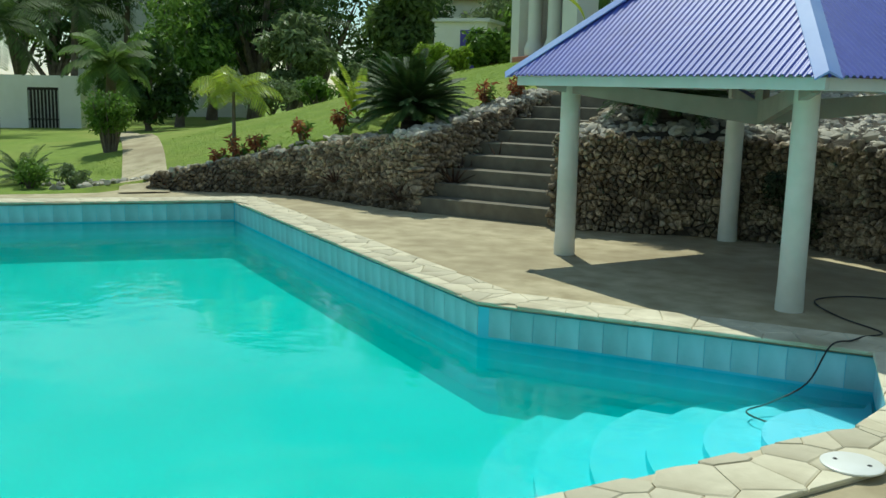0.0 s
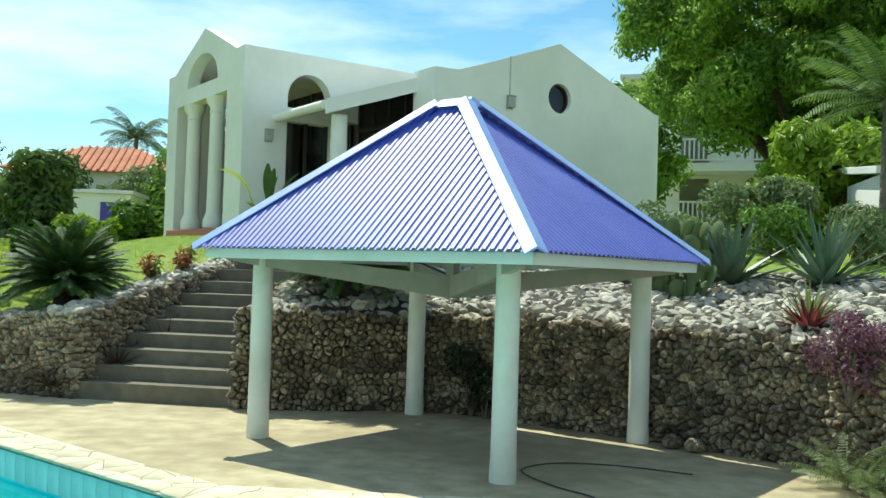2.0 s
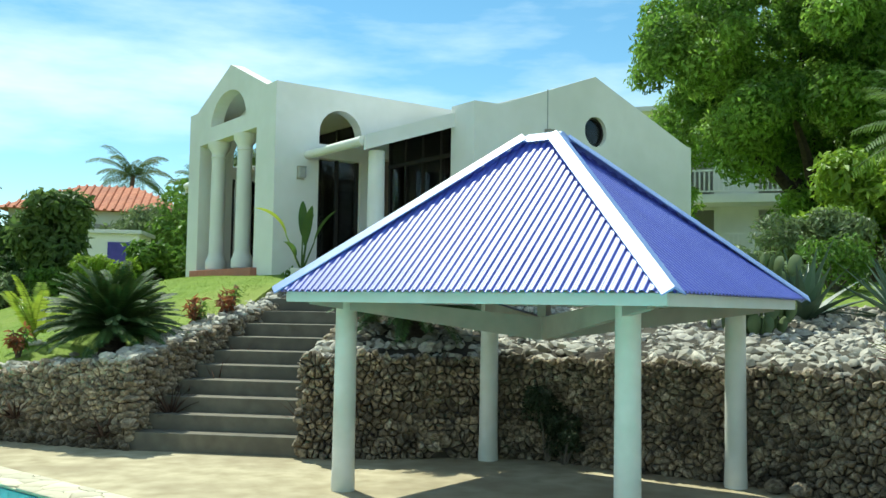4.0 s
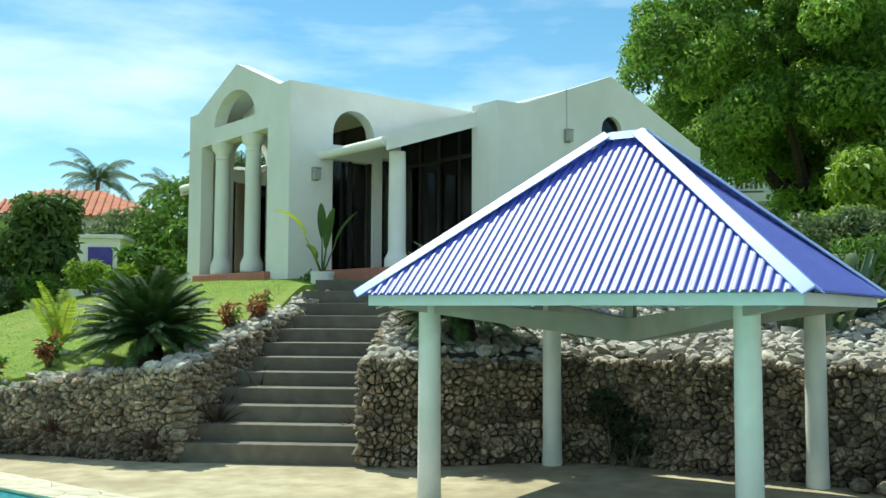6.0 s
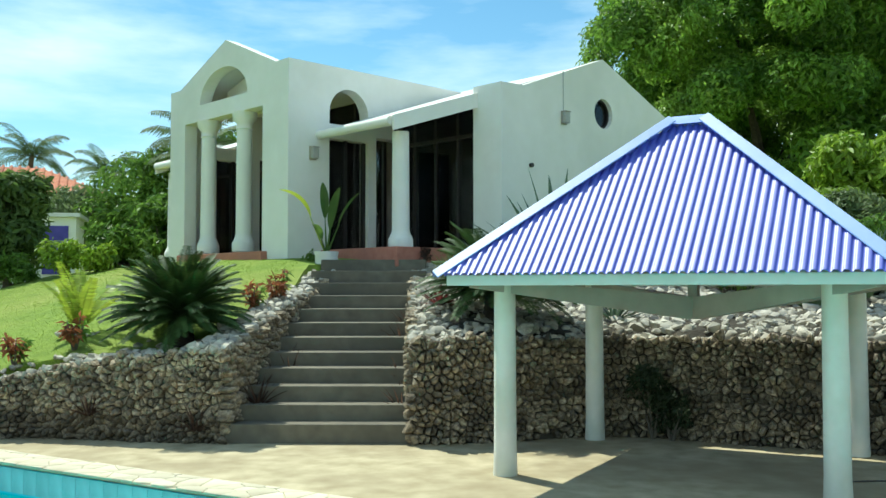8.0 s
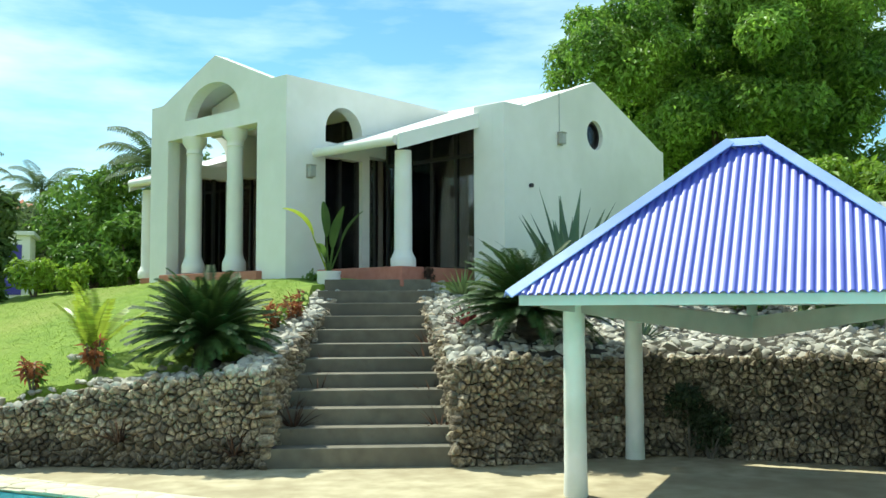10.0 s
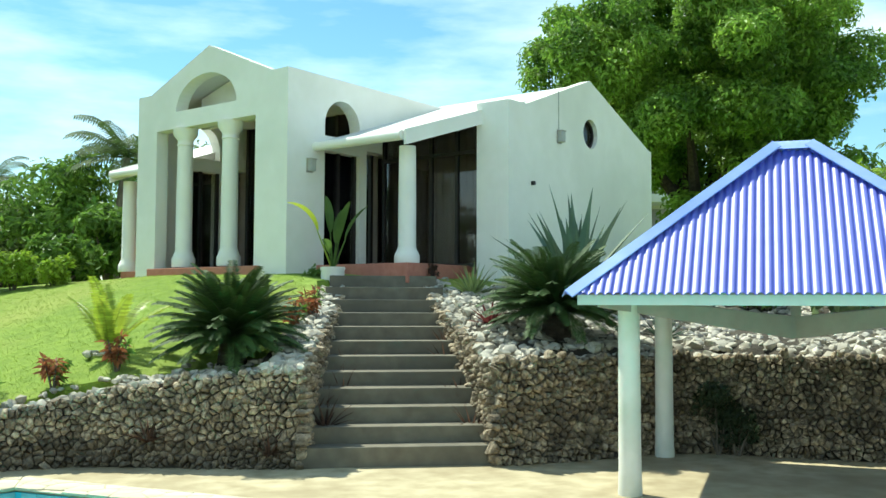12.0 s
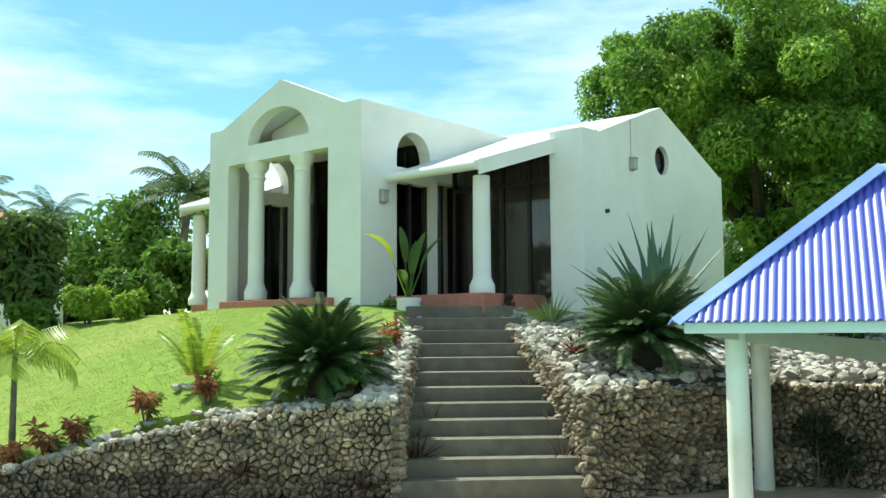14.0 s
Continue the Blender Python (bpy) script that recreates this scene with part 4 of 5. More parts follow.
broadleaf("mango_tree", 14.36, 25.56, 7.0, 2.82, 19, MANGO, "dark leafy tree below the large mango", leaves=12000, size=0.26, low=0.05, blobs=40, trunk=0.2, z=0.6, blob=0.28)
broadleaf("mango_tree", 12.46, 26.75, 6.1, 1.93, 20, MANGO, "dark leafy tree around the mango trunk", leaves=8000, size=0.24, low=0.05, blobs=30, trunk=0.15, z=0.6, blob=0.3)
broadleaf("ornamental_tree", 10.84, 17.43, 3.0, 1.35, 13, BRIGHT, "light green spreading ornamental tree", leaves=7000, size=0.2, low=0.2, blobs=30, trunk=0.1)
broadleaf("ornamental_tree", 9.79, 16.68, 1.5, 1.0, 14, BRIGHT, "light green low ornamental tree", leaves=4500, size=0.17, low=0.15, blobs=20, trunk=0.06)
broadleaf("ornamental_tree", 17.2, 20.09, 5.2, 2.49, 15, HEDGE, "leafy green garden tree behind the lawn", leaves=7000, size=0.22, low=0.15, blobs=26, trunk=0.1)
broadleaf("ornamental_tree", 9.31, 15.04, 1.3, 1.0, 16, DULL, "grey-green low shrubby tree", leaves=3000, size=0.12, low=0.1, blobs=16, trunk=0.05)
LEFT = ((-19.0, 27.0, 9.0, 3.4, DARKLEAF), (-24.0, 32.0, 10.5, 4.0, DARKLEAF), (-5.62, 22.55, 1.33, 1.02, HEDGE), (-8.38, 33.71, 4.15, 2.28, DULL), (-5.19, 24.5, 2.46, 1.23, HEDGE), (-12.91, 34.33, 4.71, 2.25, DULL), (-10.6, 35.38, 4.35, 2.07, HEDGE), (-14.18, 28.07, 3.18, 1.79, DULL), (-7.92, 21.08, 3.23, 1.16, MIDLEAF), (-11.71, 20.83, 3.36, 1.31, DULL), (-14.49, 31.24, 5.54, 2.62, DARKLEAF), (-11.12, 34.23, 5.16, 2.68, DULL),
        (-8.01, 31.7, 5.17, 2.69, HEDGE), (-5.16, 37.22, 6.52, 3.15, HEDGE), (-16.61, 19.38, 3.07, 1.54, DULL), (-19.51, 23.36, 5.51, 2.43, HEDGE), (-21.43, 29.57, 8.31, 3.55, MANGO), (-26.92, 32.22, 9.45, 4.0, MANGO),
        (-29.73, 25.5, 8.88, 3.78, HEDGE), (-32.47, 19.89, 9.99, 4.0, MANGO), (-37.38, 28.96, 11.71, 4.68, MANGO), (-26.16, 39.77, 10.03, 4.24, DULL), (-33.76, 11.36, 8.87, 3.77, HEDGE), (-40.58, 16.96, 11.69, 4.9, MANGO), (-33.69, 39.01, 12.28, 5.03, MANGO))
for i, (x, y, h, r, mat) in enumerate(LEFT):
    broadleaf("garden_tree", x, y, h, r, 100 + i, DARKLEAF if x < -12.9 and i % 5 else mat, "bushy green tree in the garden behind the lawn" if h < 7 else "tall dark leafy tree behind the garden", leaves=5200, size=0.2 + 0.012 * h, low=0.05 if h < 5 else 0.18, trunk=0.05 + 0.02 * h, blobs=24)
vase_shrub(-9.15, 11.94, 1.3, 0.5, 130)
for i, (x, y, th, ln) in enumerate(((-12.5, 14.68, 1.9, 1.41), (-20.43, 16.56, 3.52, 2.64), (-24.79, 22.82, 4.65, 3.1), (-27.76, 27.85, 5.77, 3.33), (-17.56, 27.28, 3.53, 2.87), (-19.2, 46.45, 8.45, 2.68), (-16.67, 50.06, 7.78, 2.52), (-6.06, 29.94, 4.25, 2.28), (-31.76, 44.56, 9.5, 3.58))):
    palm("palm", x, y, th, 18, ln, 150 + i, PALM if i == 0 else DARKPALM, "green coconut palm with drooping fronds", "palm", 26, 0.5 if i else 0.36, 1.7, 0.14, 0.3 if i else 0.1, (-0.2, 1.3), 0.06)
palm("palm", 10.7, 13.12, 2.3, 26, 1.5, 170, PALM, "spiky-leaved palm beside the rockery", "palm", 26, 0.3, 1.0, 0.11, 0.0, (-0.1, 1.3), 0.03)
for i, (x, y, h, r) in enumerate(((-6.09, 19.9, 0.9, 0.7), (-7.22, 19.91, 0.8, 0.7), (-8.33, 20.1, 0.9, 0.8), (-5.22, 19.64, 0.7, 0.5), (-9.48, 19.2, 0.8, 0.8), (-9.94, 17.88, 1.0, 0.9))):
    bush("hedge_shrub", x, y, h, r, 180 + i, (BRIGHT, HEDGE, DULL)[i % 3], "low garden shrub along the lawn edge", 1300, 0.14)
for i, (x, y, h, r) in enumerate(((-5.95, 8.65, 0.45, 0.35), (-6.64, 8.28, 0.5, 0.4))):
    bush("bed_shrub", x, y, h, r, 190 + i, (DULL, HEDGE)[i % 2], "round low shrub in the bed beside the pool", 800, 0.08)
palm("cycad", -7.3, 8.64, 0.12, 30, 0.7, 195, CYCAD, "small cycad in the bed beside the pool", "cycad", 30, 0.12, 0.9, 0.1, pitch=(0, 1.3), width=0.014)


def far_house(x, y, w, d, h, turn, base):
    hh = thing("neighbour_house", pose(x, y, base, 0, 0, turn), "distant white house with red clay tile roof", "house")
    part("wall", Build().box(-w / 2, w / 2, -d / 2, d / 2, -3, h), WHITE, hh)
    b = Build()
    o = 0.5
    b.v = [(-w / 2 - o, -d / 2 - o, h), (w / 2 + o, -d / 2 - o, h), (w / 2 + o, d / 2 + o, h), (-w / 2 - o, d / 2 + o, h), (-w / 6, 0, h + 1.5), (w / 6, 0, h + 1.5)]
    b.f = [(0, 1, 5, 4), (1, 2, 5), (2, 3, 4, 5), (3, 0, 4), (3, 2, 1, 0)]
    roof = part("roof", b, TERRACOTTA, hh, "red clay tile roof")
    for i in range(int(w / 0.35)):
        k = -w / 2 + 0.35 * i
        ky = max(0, min(1, (w / 2 + o - abs(k)) / (w / 2 + o - w / 6)))
        part("cover_tile", Build().tube([(k, -d / 2 - o, h + 0.03), (k * (1 - ky) + k * ky, -(d / 2 + o) * (1 - ky), h + 1.5 * ky + 0.03)], 0.07, 6), TERRACOTTA, roof)
    for k in (-0.3, 0.05, 0.33):
        win = part("window", Build().box(k * w - 0.5, k * w + 0.5, -d / 2 - 0.03, -d / 2 + 0.05, h - 1.9, h - 0.6), DARKGLASS, hh)
        part("frame", Build().box(k * w - 0.58, k * w + 0.58, -d / 2 - 0.06, -d / 2 + 0.02, h - 2.0, h - 1.9), WHITE, win)
    return hh


far_house(-17.79, 41.97, 7.7, 6.1, 5.3, 20, 0.7)
far_house(-34.63, 36.78, 8.9, 6.7, 6.3, 40, 2.6)
# balcony house behind the mango tree
nb = thing("balcony_house", pose(12.2, 39.97, 0.6, 0, 0, -8) @ Matrix.Scale(1.04, 4), "cream two-storey house with white balcony railings", "house")
part("wall", Build().box(-4.5, 4.5, 1.6, 8, -1, 9.5), WHITE, nb)
for z in (3.4, 6.0):
    part("balcony", Build().box(-4.5, 4.5, 0, 1.6, z - 0.35, z), WHITE, nb, bevel=0.02)
    rail = part("railing", Build().box(-4.5, 4.5, 0.04, 0.12, z + 0.95, z + 1.03), WHITE, nb, "white balustrade")
    part("bottom_rail", Build().box(-4.5, 4.5, 0.04, 0.12, z + 0.1, z + 0.16), WHITE, rail)
    for i in range(48):
        part("baluster", Build().box(-4.45 + 0.19 * i, -4.38 + 0.19 * i, 0.05, 0.11, z + 0.16, z + 0.95), WHITE, rail)
    for k in (-2.6, 0.4, 3.0):
        part("window", Build().box(k, k + 1.2, 1.57, 1.62, z + 0.1, z + 2.1), DARKGLASS, nb)
part("roof", Build().box(-5, 5, -0.3, 8.3, 9.5, 9.7), ROOFWHITE, nb)


def hut(x, y, z, w, d, h, turn, label, door=None, slope=0.0):
    o = thing("garden_hut", pose(x, y, z, 0, 0, turn), label, "hut")
    part("wall", Build().box(-w / 2, w / 2, -d / 2, d / 2, -0.6, h), WHITE, o, bevel=0.01)
    b = Build().box(-w / 2 - 0.12, w / 2 + 0.12, -d / 2 - 0.15, d / 2 + 0.15, h, h + 0.12)
    b.v = [(p[0], p[1], p[2] + slope * (p[1] + d / 2)) for p in b.v]
    part("roof", b, ROOFWHITE, o, bevel=0.01)
    if door:
        dd = part("door", Build().box(door[0], door[1], -d / 2 - 0.04, -d / 2 + 0.02, 0, door[2]), door[3], o, "painted door", bevel=0.008)
        part("handle", Build().tube([(door[1] - 0.1, -d / 2 - 0.09, 1.0), (door[1] - 0.1, -d / 2 - 0.04, 1.0)], 0.02, 8), FRAME, dd)
    return o


hut(-10.27, 28.7, 2.3, 1.94, 2.04, 1.78, 15, "small white hut with a violet door", (0.0, 0.75, 1.5, PURPLEDOOR))
hut(12.11, 15.39, 2.1, 2.38, 2.18, 1.43, 0, "small white hut with a pale sloping roof", None, 0.1)

# white boundary wall with a barred gate
bw = thing("boundary_wall", pose(-23.71, 20.66, -0.95, 0, 0, 41) @ Matrix.Scale(1.1, 4), "white boundary wall with a black barred gate", "wall", kind="structure")
part("wall", Build().slab([(-9, -0.5), (1.0, -0.5), (1.0, 2.6), (-9, 2.6)], [[(-0.5, 0.15), (0.5, 0.15), (0.5, 2.2), (-0.5, 2.2)], [(-2.6, 1.2), (-1.7, 1.2), (-1.7, 2.0), (-2.6, 2.0)]],
     lambda a, z, d: (a, d, z), 0.2), WHITE, bw)
part("return_wall", Build().box(1.0, 1.2, 0, 4, -0.5, 2.6), WHITE, bw)
gate = part("gate", Build().box(-0.5, 0.5, 0.06, 0.1, 0.15, 0.22).box(-0.5, 0.5, 0.06, 0.1, 2.1, 2.18).box(-0.5, 0.5, 0.06, 0.1, 1.1, 1.16), FRAME, bw, "black barred iron gate")
for i in range(9):
    part("bar", Build().tube([(-0.46 + 0.115 * i, 0.08, 0.2), (-0.46 + 0.115 * i, 0.08, 2.12)], 0.022, 6), LAMP, gate)
# Black sheet added behind the bars in place of the shade beyond the gate.
part("dark_gate_backdrop", Build().box(-0.9, 0.9, 0.5, 0.55, -0.4, 2.5), FRAME, bw)
for i in range(6):
    part("window_bar", Build().tube([(-2.52 + 0.15 * i, 0.08, 1.2), (-2.52 + 0.15 * i, 0.08, 2.0)], 0.018, 6), FRAME, bw)

# ---------------------------------------------------------------- small things
pot = thing("plant_pot", pose(0.47, 15.43, 2.09), "white round plant pot with a banana-like plant at the stair head", "plant pot")
part("pot", Build().lathe([(0.1, 0), (0.14, 0.03), (0.19, 0.12), (0.205, 0.24), (0.2, 0.33), (0.215, 0.36), (0.215, 0.4), (0.185, 0.4), (0.18, 0.33)], seg=28), POTWHITE, pot, smooth=True)
part("soil", Build().lathe([(0.19, 0.31), (0.19, 0.345)], seg=20), MORTAR, pot)


def banana_leaf(b, az, el, stem, ln, w, droop):
    p = Vector((0, 0, 0.33))
    d = Vector((math.cos(az) * math.cos(el), math.sin(az) * math.cos(el), math.sin(el)))
    q = p + d * stem
    b.tube([p, p + d * stem * 0.5, q], [0.022, 0.016, 0.01], 6)
    across = Vector((-math.sin(az), math.cos(az), 0))
    k0 = len(b.v)
    for j in range(9):
        k = j / 8
        ww = w * math.sin(math.pi * (0.06 + 0.92 * k)) ** 0.7
        up = across.cross(d) * -1
        b.v += [tuple(q - across * ww + up * ww * 0.45), tuple(q), tuple(q + across * ww + up * ww * 0.45)]
        q = q + d * ln / 8
        el -= droop / 8
        d = Vector((math.cos(az) * math.cos(el), math.sin(az) * math.cos(el), math.sin(el)))
    for j in range(8):
        a = k0 + 3 * j
        b.f += [(a, a + 1, a + 4, a + 3), (a + 1, a + 2, a + 5, a + 4)]


for az, el, st, ln, w, dr in ((3.6, 1.15, 0.75, 0.75, 0.1, 1.1), (0.2, 1.2, 0.6, 0.7, 0.09, 0.5), (5.4, 1.3, 0.5, 0.75, 0.09, 0.3), (1.9, 1.35, 0.7, 0.7, 0.08, 0.3), (4.4, 0.95, 0.35, 0.45, 0.07, 0.9), (0.9, 1.4, 0.5, 0.6, 0.08, 0.2)):
    b = Build()
    banana_leaf(b, az, el, st, ln, w, dr)
    part("leaf", b, YOUNG if az == 3.6 else PALM, pot, "broad yellow-green leaf" if az == 3.6 else "")
bush("foliage_plant", 0.16, 15.8, 0.4, 0.22, 200, HEDGE, "dark low plant beside the pot", 300, 0.1, z=2.1)
bush("foliage_plant", 2.18, 15.59, 0.32, 0.16, 201, BRONZE, "dark red plant at the porch step", 200, 0.09, z=2.3)


def lantern(x, y, z, turn):
    o = thing("wall_lamp", pose(x, y, z, 0, 0, turn), "small grey box lamp on the white house wall", "wall lamp")
    part("back_plate", Build().box(-0.075, 0.075, -0.03, 0, -0.13, 0.13), TIMBER, o, bevel=0.006)
    part("shade", Build().box(-0.07, 0.07, -0.12, -0.03, -0.11, 0.1), LAMP, o, bevel=0.02)
    part("cap", Build().box(-0.08, 0.08, -0.13, -0.02, 0.1, 0.12), TIMBER, o, bevel=0.006)


p = HM @ Vector((0.0, 0.55, 4.28))
lantern(p.x, p.y, p.z, 44.7)
p = HM @ Vector((3.2, 4.1, 4.98))
lantern(p.x, p.y, p.z, 44.7)
p = HM @ Vector((3.21, 4.1, 5.4))
cond = thing("conduit", pose(p.x, p.y, p.z, 0, 0, 44.7), "thin grey cable running up the gable wall", "cable")
part("pipe", Build().tube([(0, 0.008, -0.3), (0, 0.008, 0.48)], 0.012, 6), LAMP, cond)
p = HM @ Vector((3.2, 3.13, 3.98))
vent = thing("vent_pipe", pose(p.x, p.y, p.z, 0, 0, 44.7), "small dark pipe stub in the gable wall", "pipe")
part("stub", Build().tube([(0, 0.02, 0), (0, -0.06, 0)], 0.04, 10), FRAME, vent)

lid = thing("skimmer_lid", pose(7.0, 3.38, 0.034), "round white plastic skimmer lid set in the coping", "lid")
part("disc", Build().lathe([(0.15, 0), (0.15, 0.008), (0.14, 0.013)], seg=32), PLASTIC, lid, smooth=True)
# Black discs on the lid's top paint the shade inside two finger holes.
for s in (-1, 1):
    part("finger_hole_disc", Build().lathe([(0.012, 0.012), (0.012, 0.0145)], s * 0.08, 0, 12), FRAME, lid)
hose = thing("hose", pose(0, 0, 0), "thin black hose trailing over the deck into the pool", "hose")
knots = [Vector(q) for q in ((7.6, 7.64, 0.012), (6.95, 7.82, 0.012), (6.4, 7.77, 0.012), (6.1, 7.47, 0.012), (6.12, 7.16, 0.012), (6.4, 6.76, 0.012), (6.74, 6.44, 0.012), (6.65, 6.14, 0.03),
                                   (6.6, 5.89, 0.045), (6.5, 5.64, 0.045), (6.4, 5.44, -0.2), (6.2, 5.24, -0.33), (6.1, 4.99, -0.35), (6.4, 4.79, -0.345), (6.8, 4.44, -0.335), (6.98, 4.19, -0.2), (7.12, 4.04, 0.045))]
curve_ = []
for i in range(len(knots) - 1):
    p0, p1, p2, p3 = knots[max(i - 1, 0)], knots[i], knots[i + 1], knots[min(i + 2, len(knots) - 1)]
    for j in range(6):
        k = j / 6
        curve_.append(0.5 * (2 * p1 + (p2 - p0) * k + (2 * p0 - 5 * p1 + 4 * p2 - p3) * k * k + (3 * p1 - p0 - 3 * p2 + p3) * k ** 3))
part("tube", Build().tube(curve_, 0.0065, 8), RUBBER, hose, smooth=True)
for x, y in ((7.5, 9.0), (7.72, 8.85)):
    s = thing("loose_stone", pose(x, y, 0), "loose dark stone at the foot of the wall", "stone")
    part("stone", Build().lathe([(0.05, 0), (0.1, 0.03), (0.11, 0.08), (0.06, 0.14), (0.01, 0.15)], seg=9), STONE, s, smooth=True)

# ---------------------------------------------------------------- rubble walls, stone by stone
def clip(poly, px, py, nx_, ny_):
    """The part of a polygon on the side of the line through (px, py) against the normal."""
    out = []
    for i in range(len(poly)):
        a, c = poly[i - 1], poly[i]
        da, dc = (a[0] - px) * nx_ + (a[1] - py) * ny_, (c[0] - px) * nx_ + (c[1] - py) * ny_
        if (da <= 0) != (dc <= 0):
            k = da / (da - dc)
            out.append((a[0] + k * (c[0] - a[0]), a[1] + k * (c[1] - a[1])))
        if dc <= 0:
            out.append(c)
    return out


def cells(length, height, size, rng, keep):
    """Irregular polygon pieces that fill a strip."""
    seeds = []
    rows = int(height / (size * 0.86)) + 2
    for j in range(-1, rows):
        n_ = int(length / size) + 2
        for i in range(-1, n_):
            seeds.append(((i + 0.5 * (j % 2) + rng.uniform(-0.46, 0.46)) * size, (j + 0.5 + rng.uniform(-0.42, 0.42)) * size * 0.86))
    seeds = np.array([q for q in seeds if rng.random() > 0.24])
    out = []
    for k, (x, y) in enumerate(seeds):
        if not keep(x, y):
            continue
        poly = [(x - size * 1.3, y - size * 1.3), (x + size * 1.3, y - size * 1.3), (x + size * 1.3, y + size * 1.3), (x - size * 1.3, y + size * 1.3)]
        d = np.hypot(seeds[:, 0] - x, seeds[:, 1] - y)
        for q in np.argsort(d)[1:20]:
            sx, sy = seeds[q]
            poly = clip(poly, (x + sx) / 2, (y + sy) / 2, sx - x, sy - y)
            if len(poly) < 3:
                break
        if len(poly) >= 3:
            cx_, cy_ = sum(p[0] for p in poly) / len(poly), sum(p[1] for p in poly) / len(poly)
            poly = [(p[0] - cx_, p[1] - cy_) for p in poly]
            out.append((cx_, cy_, poly))
    return out


def along(line):
    pts = [Vector(p) for p in line]
    acc = [0.0]
    for a, c in zip(pts, pts[1:]):
        acc.append(acc[-1] + (c - a).length)

    def at(s):
        k = 0
        while k < len(pts) - 2 and s > acc[k + 1]:
            k += 1
        d = (pts[k + 1] - pts[k]).normalized()
        p = pts[k] + d * (s - acc[k])
        return p, d
    return at, acc[-1]


def rubble(name, line, side, low, high, size, seed, label, depth=0.075, thick=0.55, near=(0, 300)):
    """A rubble wall along a line: a mortar core and stones on its face. side: +1 if the face looks to the line's right."""
    rng = np.random.default_rng(seed)
    at, total = along(line)
    w = thing(name, pose(0, 0, 0), label, "wall", kind="structure")
    b = Build()
    cut = max(6, int(total / 0.3))
    for i in range(cut + 1):
        s = 0.09 + (total - 0.09) * i / cut
        p, d = at(s)
        o = Vector((d.y, -d.x)) * side
        f, r = p - o * 0.025, p - o * thick
        lo, hi = low(p.x, p.y), high(p.x, p.y)
        b.v += [(f.x, f.y, lo - 0.1), (f.x, f.y, hi - 0.03), (r.x, r.y, hi - 0.03), (r.x, r.y, lo - 0.1)]
    for i in range(cut):
        a = 4 * i
        b.f += [(a + k, a + 4 + k, a + 4 + (k + 1) % 4, a + (k + 1) % 4) for k in range(4)]
    b.f += [(0, 1, 2, 3), (4 * cut + 3, 4 * cut + 2, 4 * cut + 1, 4 * cut)]
    part("core", b, MORTAR, w)

    def keep(s, z):
        if not -0.02 < s < total + 0.02:
            return False
        p, _ = at(s)
        return low(p.x, p.y) - 0.02 < z < high(p.x, p.y) + 0.01
    pieces = cells(total, 2.7, size, rng, keep)
    rest = Build()
    for i, (s, z, poly) in enumerate(pieces):
        p, d = at(s)
        o = Vector((d.y, -d.x)) * side
        n_ = len(poly)
        dep = depth * rng.uniform(0.3, 1.45)
        fill = rng.choice((0.82, 0.92, 0.98, 1.04))
        lean = rng.uniform(-0.6, 0.6, 2)
        poly = [(q[0] * k * fill, q[1] * k * fill) for q, k in zip(poly, rng.uniform(0.86, 1.1, n_))]
        v = []
        for sc, dd in ((0.92, -0.05), (0.98, dep * 0.3), (0.84, dep * 0.8), (0.46, dep * 1.1)):
            for q in poly:
                a, h = q[0] * sc, q[1] * sc
                k = dd + (lean[0] * a + lean[1] * h if dd > 0 else 0)
                v.append((d.x * a + o.x * k, d.y * a + o.y * k, h))
        f = [(k * n_ + j, k * n_ + (j + 1) % n_, (k + 1) * n_ + (j + 1) % n_, (k + 1) * n_ + j) for k in range(3) for j in range(n_)] + [tuple(range(3 * n_, 4 * n_))]
        if near[0] <= i < near[1]:
            one = Build().add(v, f)
            part("stone", one, STONE, w, m=pose(p.x, p.y, z))
        else:
            rest.add([(q[0] + p.x, q[1] + p.y, q[2] + z) for q in v], f)
    if rest.v:
        tagged(part("stones", rest, STONE, w), kind="stuff")
    return w


def stair_low(x, y):
    return max(0.0, max(k for k in range(13) if stair_y(k) <= max(y, 10.0)) * RISE - 0.08)


LINE_SL = [(stair_x(y)[0], y) for y in (10.0, 11.4, 12.8, 14.2, 15.3)]
LINE_SR = [(stair_x(y)[1] + 0.02, y) for y in (9.97, 11.4, 12.8, 14.2, 15.3)]


def side_top(x, y):
    return 1.08 + (y - 10) * 0.195


rubble("rubble_wall", WALL_L, 1, lambda x, y: 0.0, lambda x, y: left_top(x) + 0.02, 0.076, 1, "low rubble stone retaining wall below the lawn")
rubble("rubble_wall", WALL_R[:13], 1, lambda x, y: 0.0, lambda x, y: 1.24, 0.08, 2, "high rubble stone retaining wall behind the gazebo", near=(760, 1060))
rubble("rubble_wall", LINE_SL, 1, stair_low, side_top, 0.076, 3, "rubble stone wall beside the garden stairs")
rubble("rubble_wall", LINE_SR, -1, stair_low, lambda x, y: side_top(x, y) + 0.05, 0.076, 4, "rubble stone wall beside the garden stairs", thick=0.3)


# ---------------------------------------------------------------- rockery stones
def pebble(rng):
    b = Build()
    bm = bmesh.new()
    bmesh.ops.create_icosphere(bm, subdivisions=1, radius=1)
    for q in bm.verts:
        q.co *= rng.uniform(0.7, 1.2)
    bm.verts.index_update()
    b.add([tuple(q.co) for q in bm.verts], [[q.index for q in f.verts] for f in bm.faces])
    bm.free()
    return b


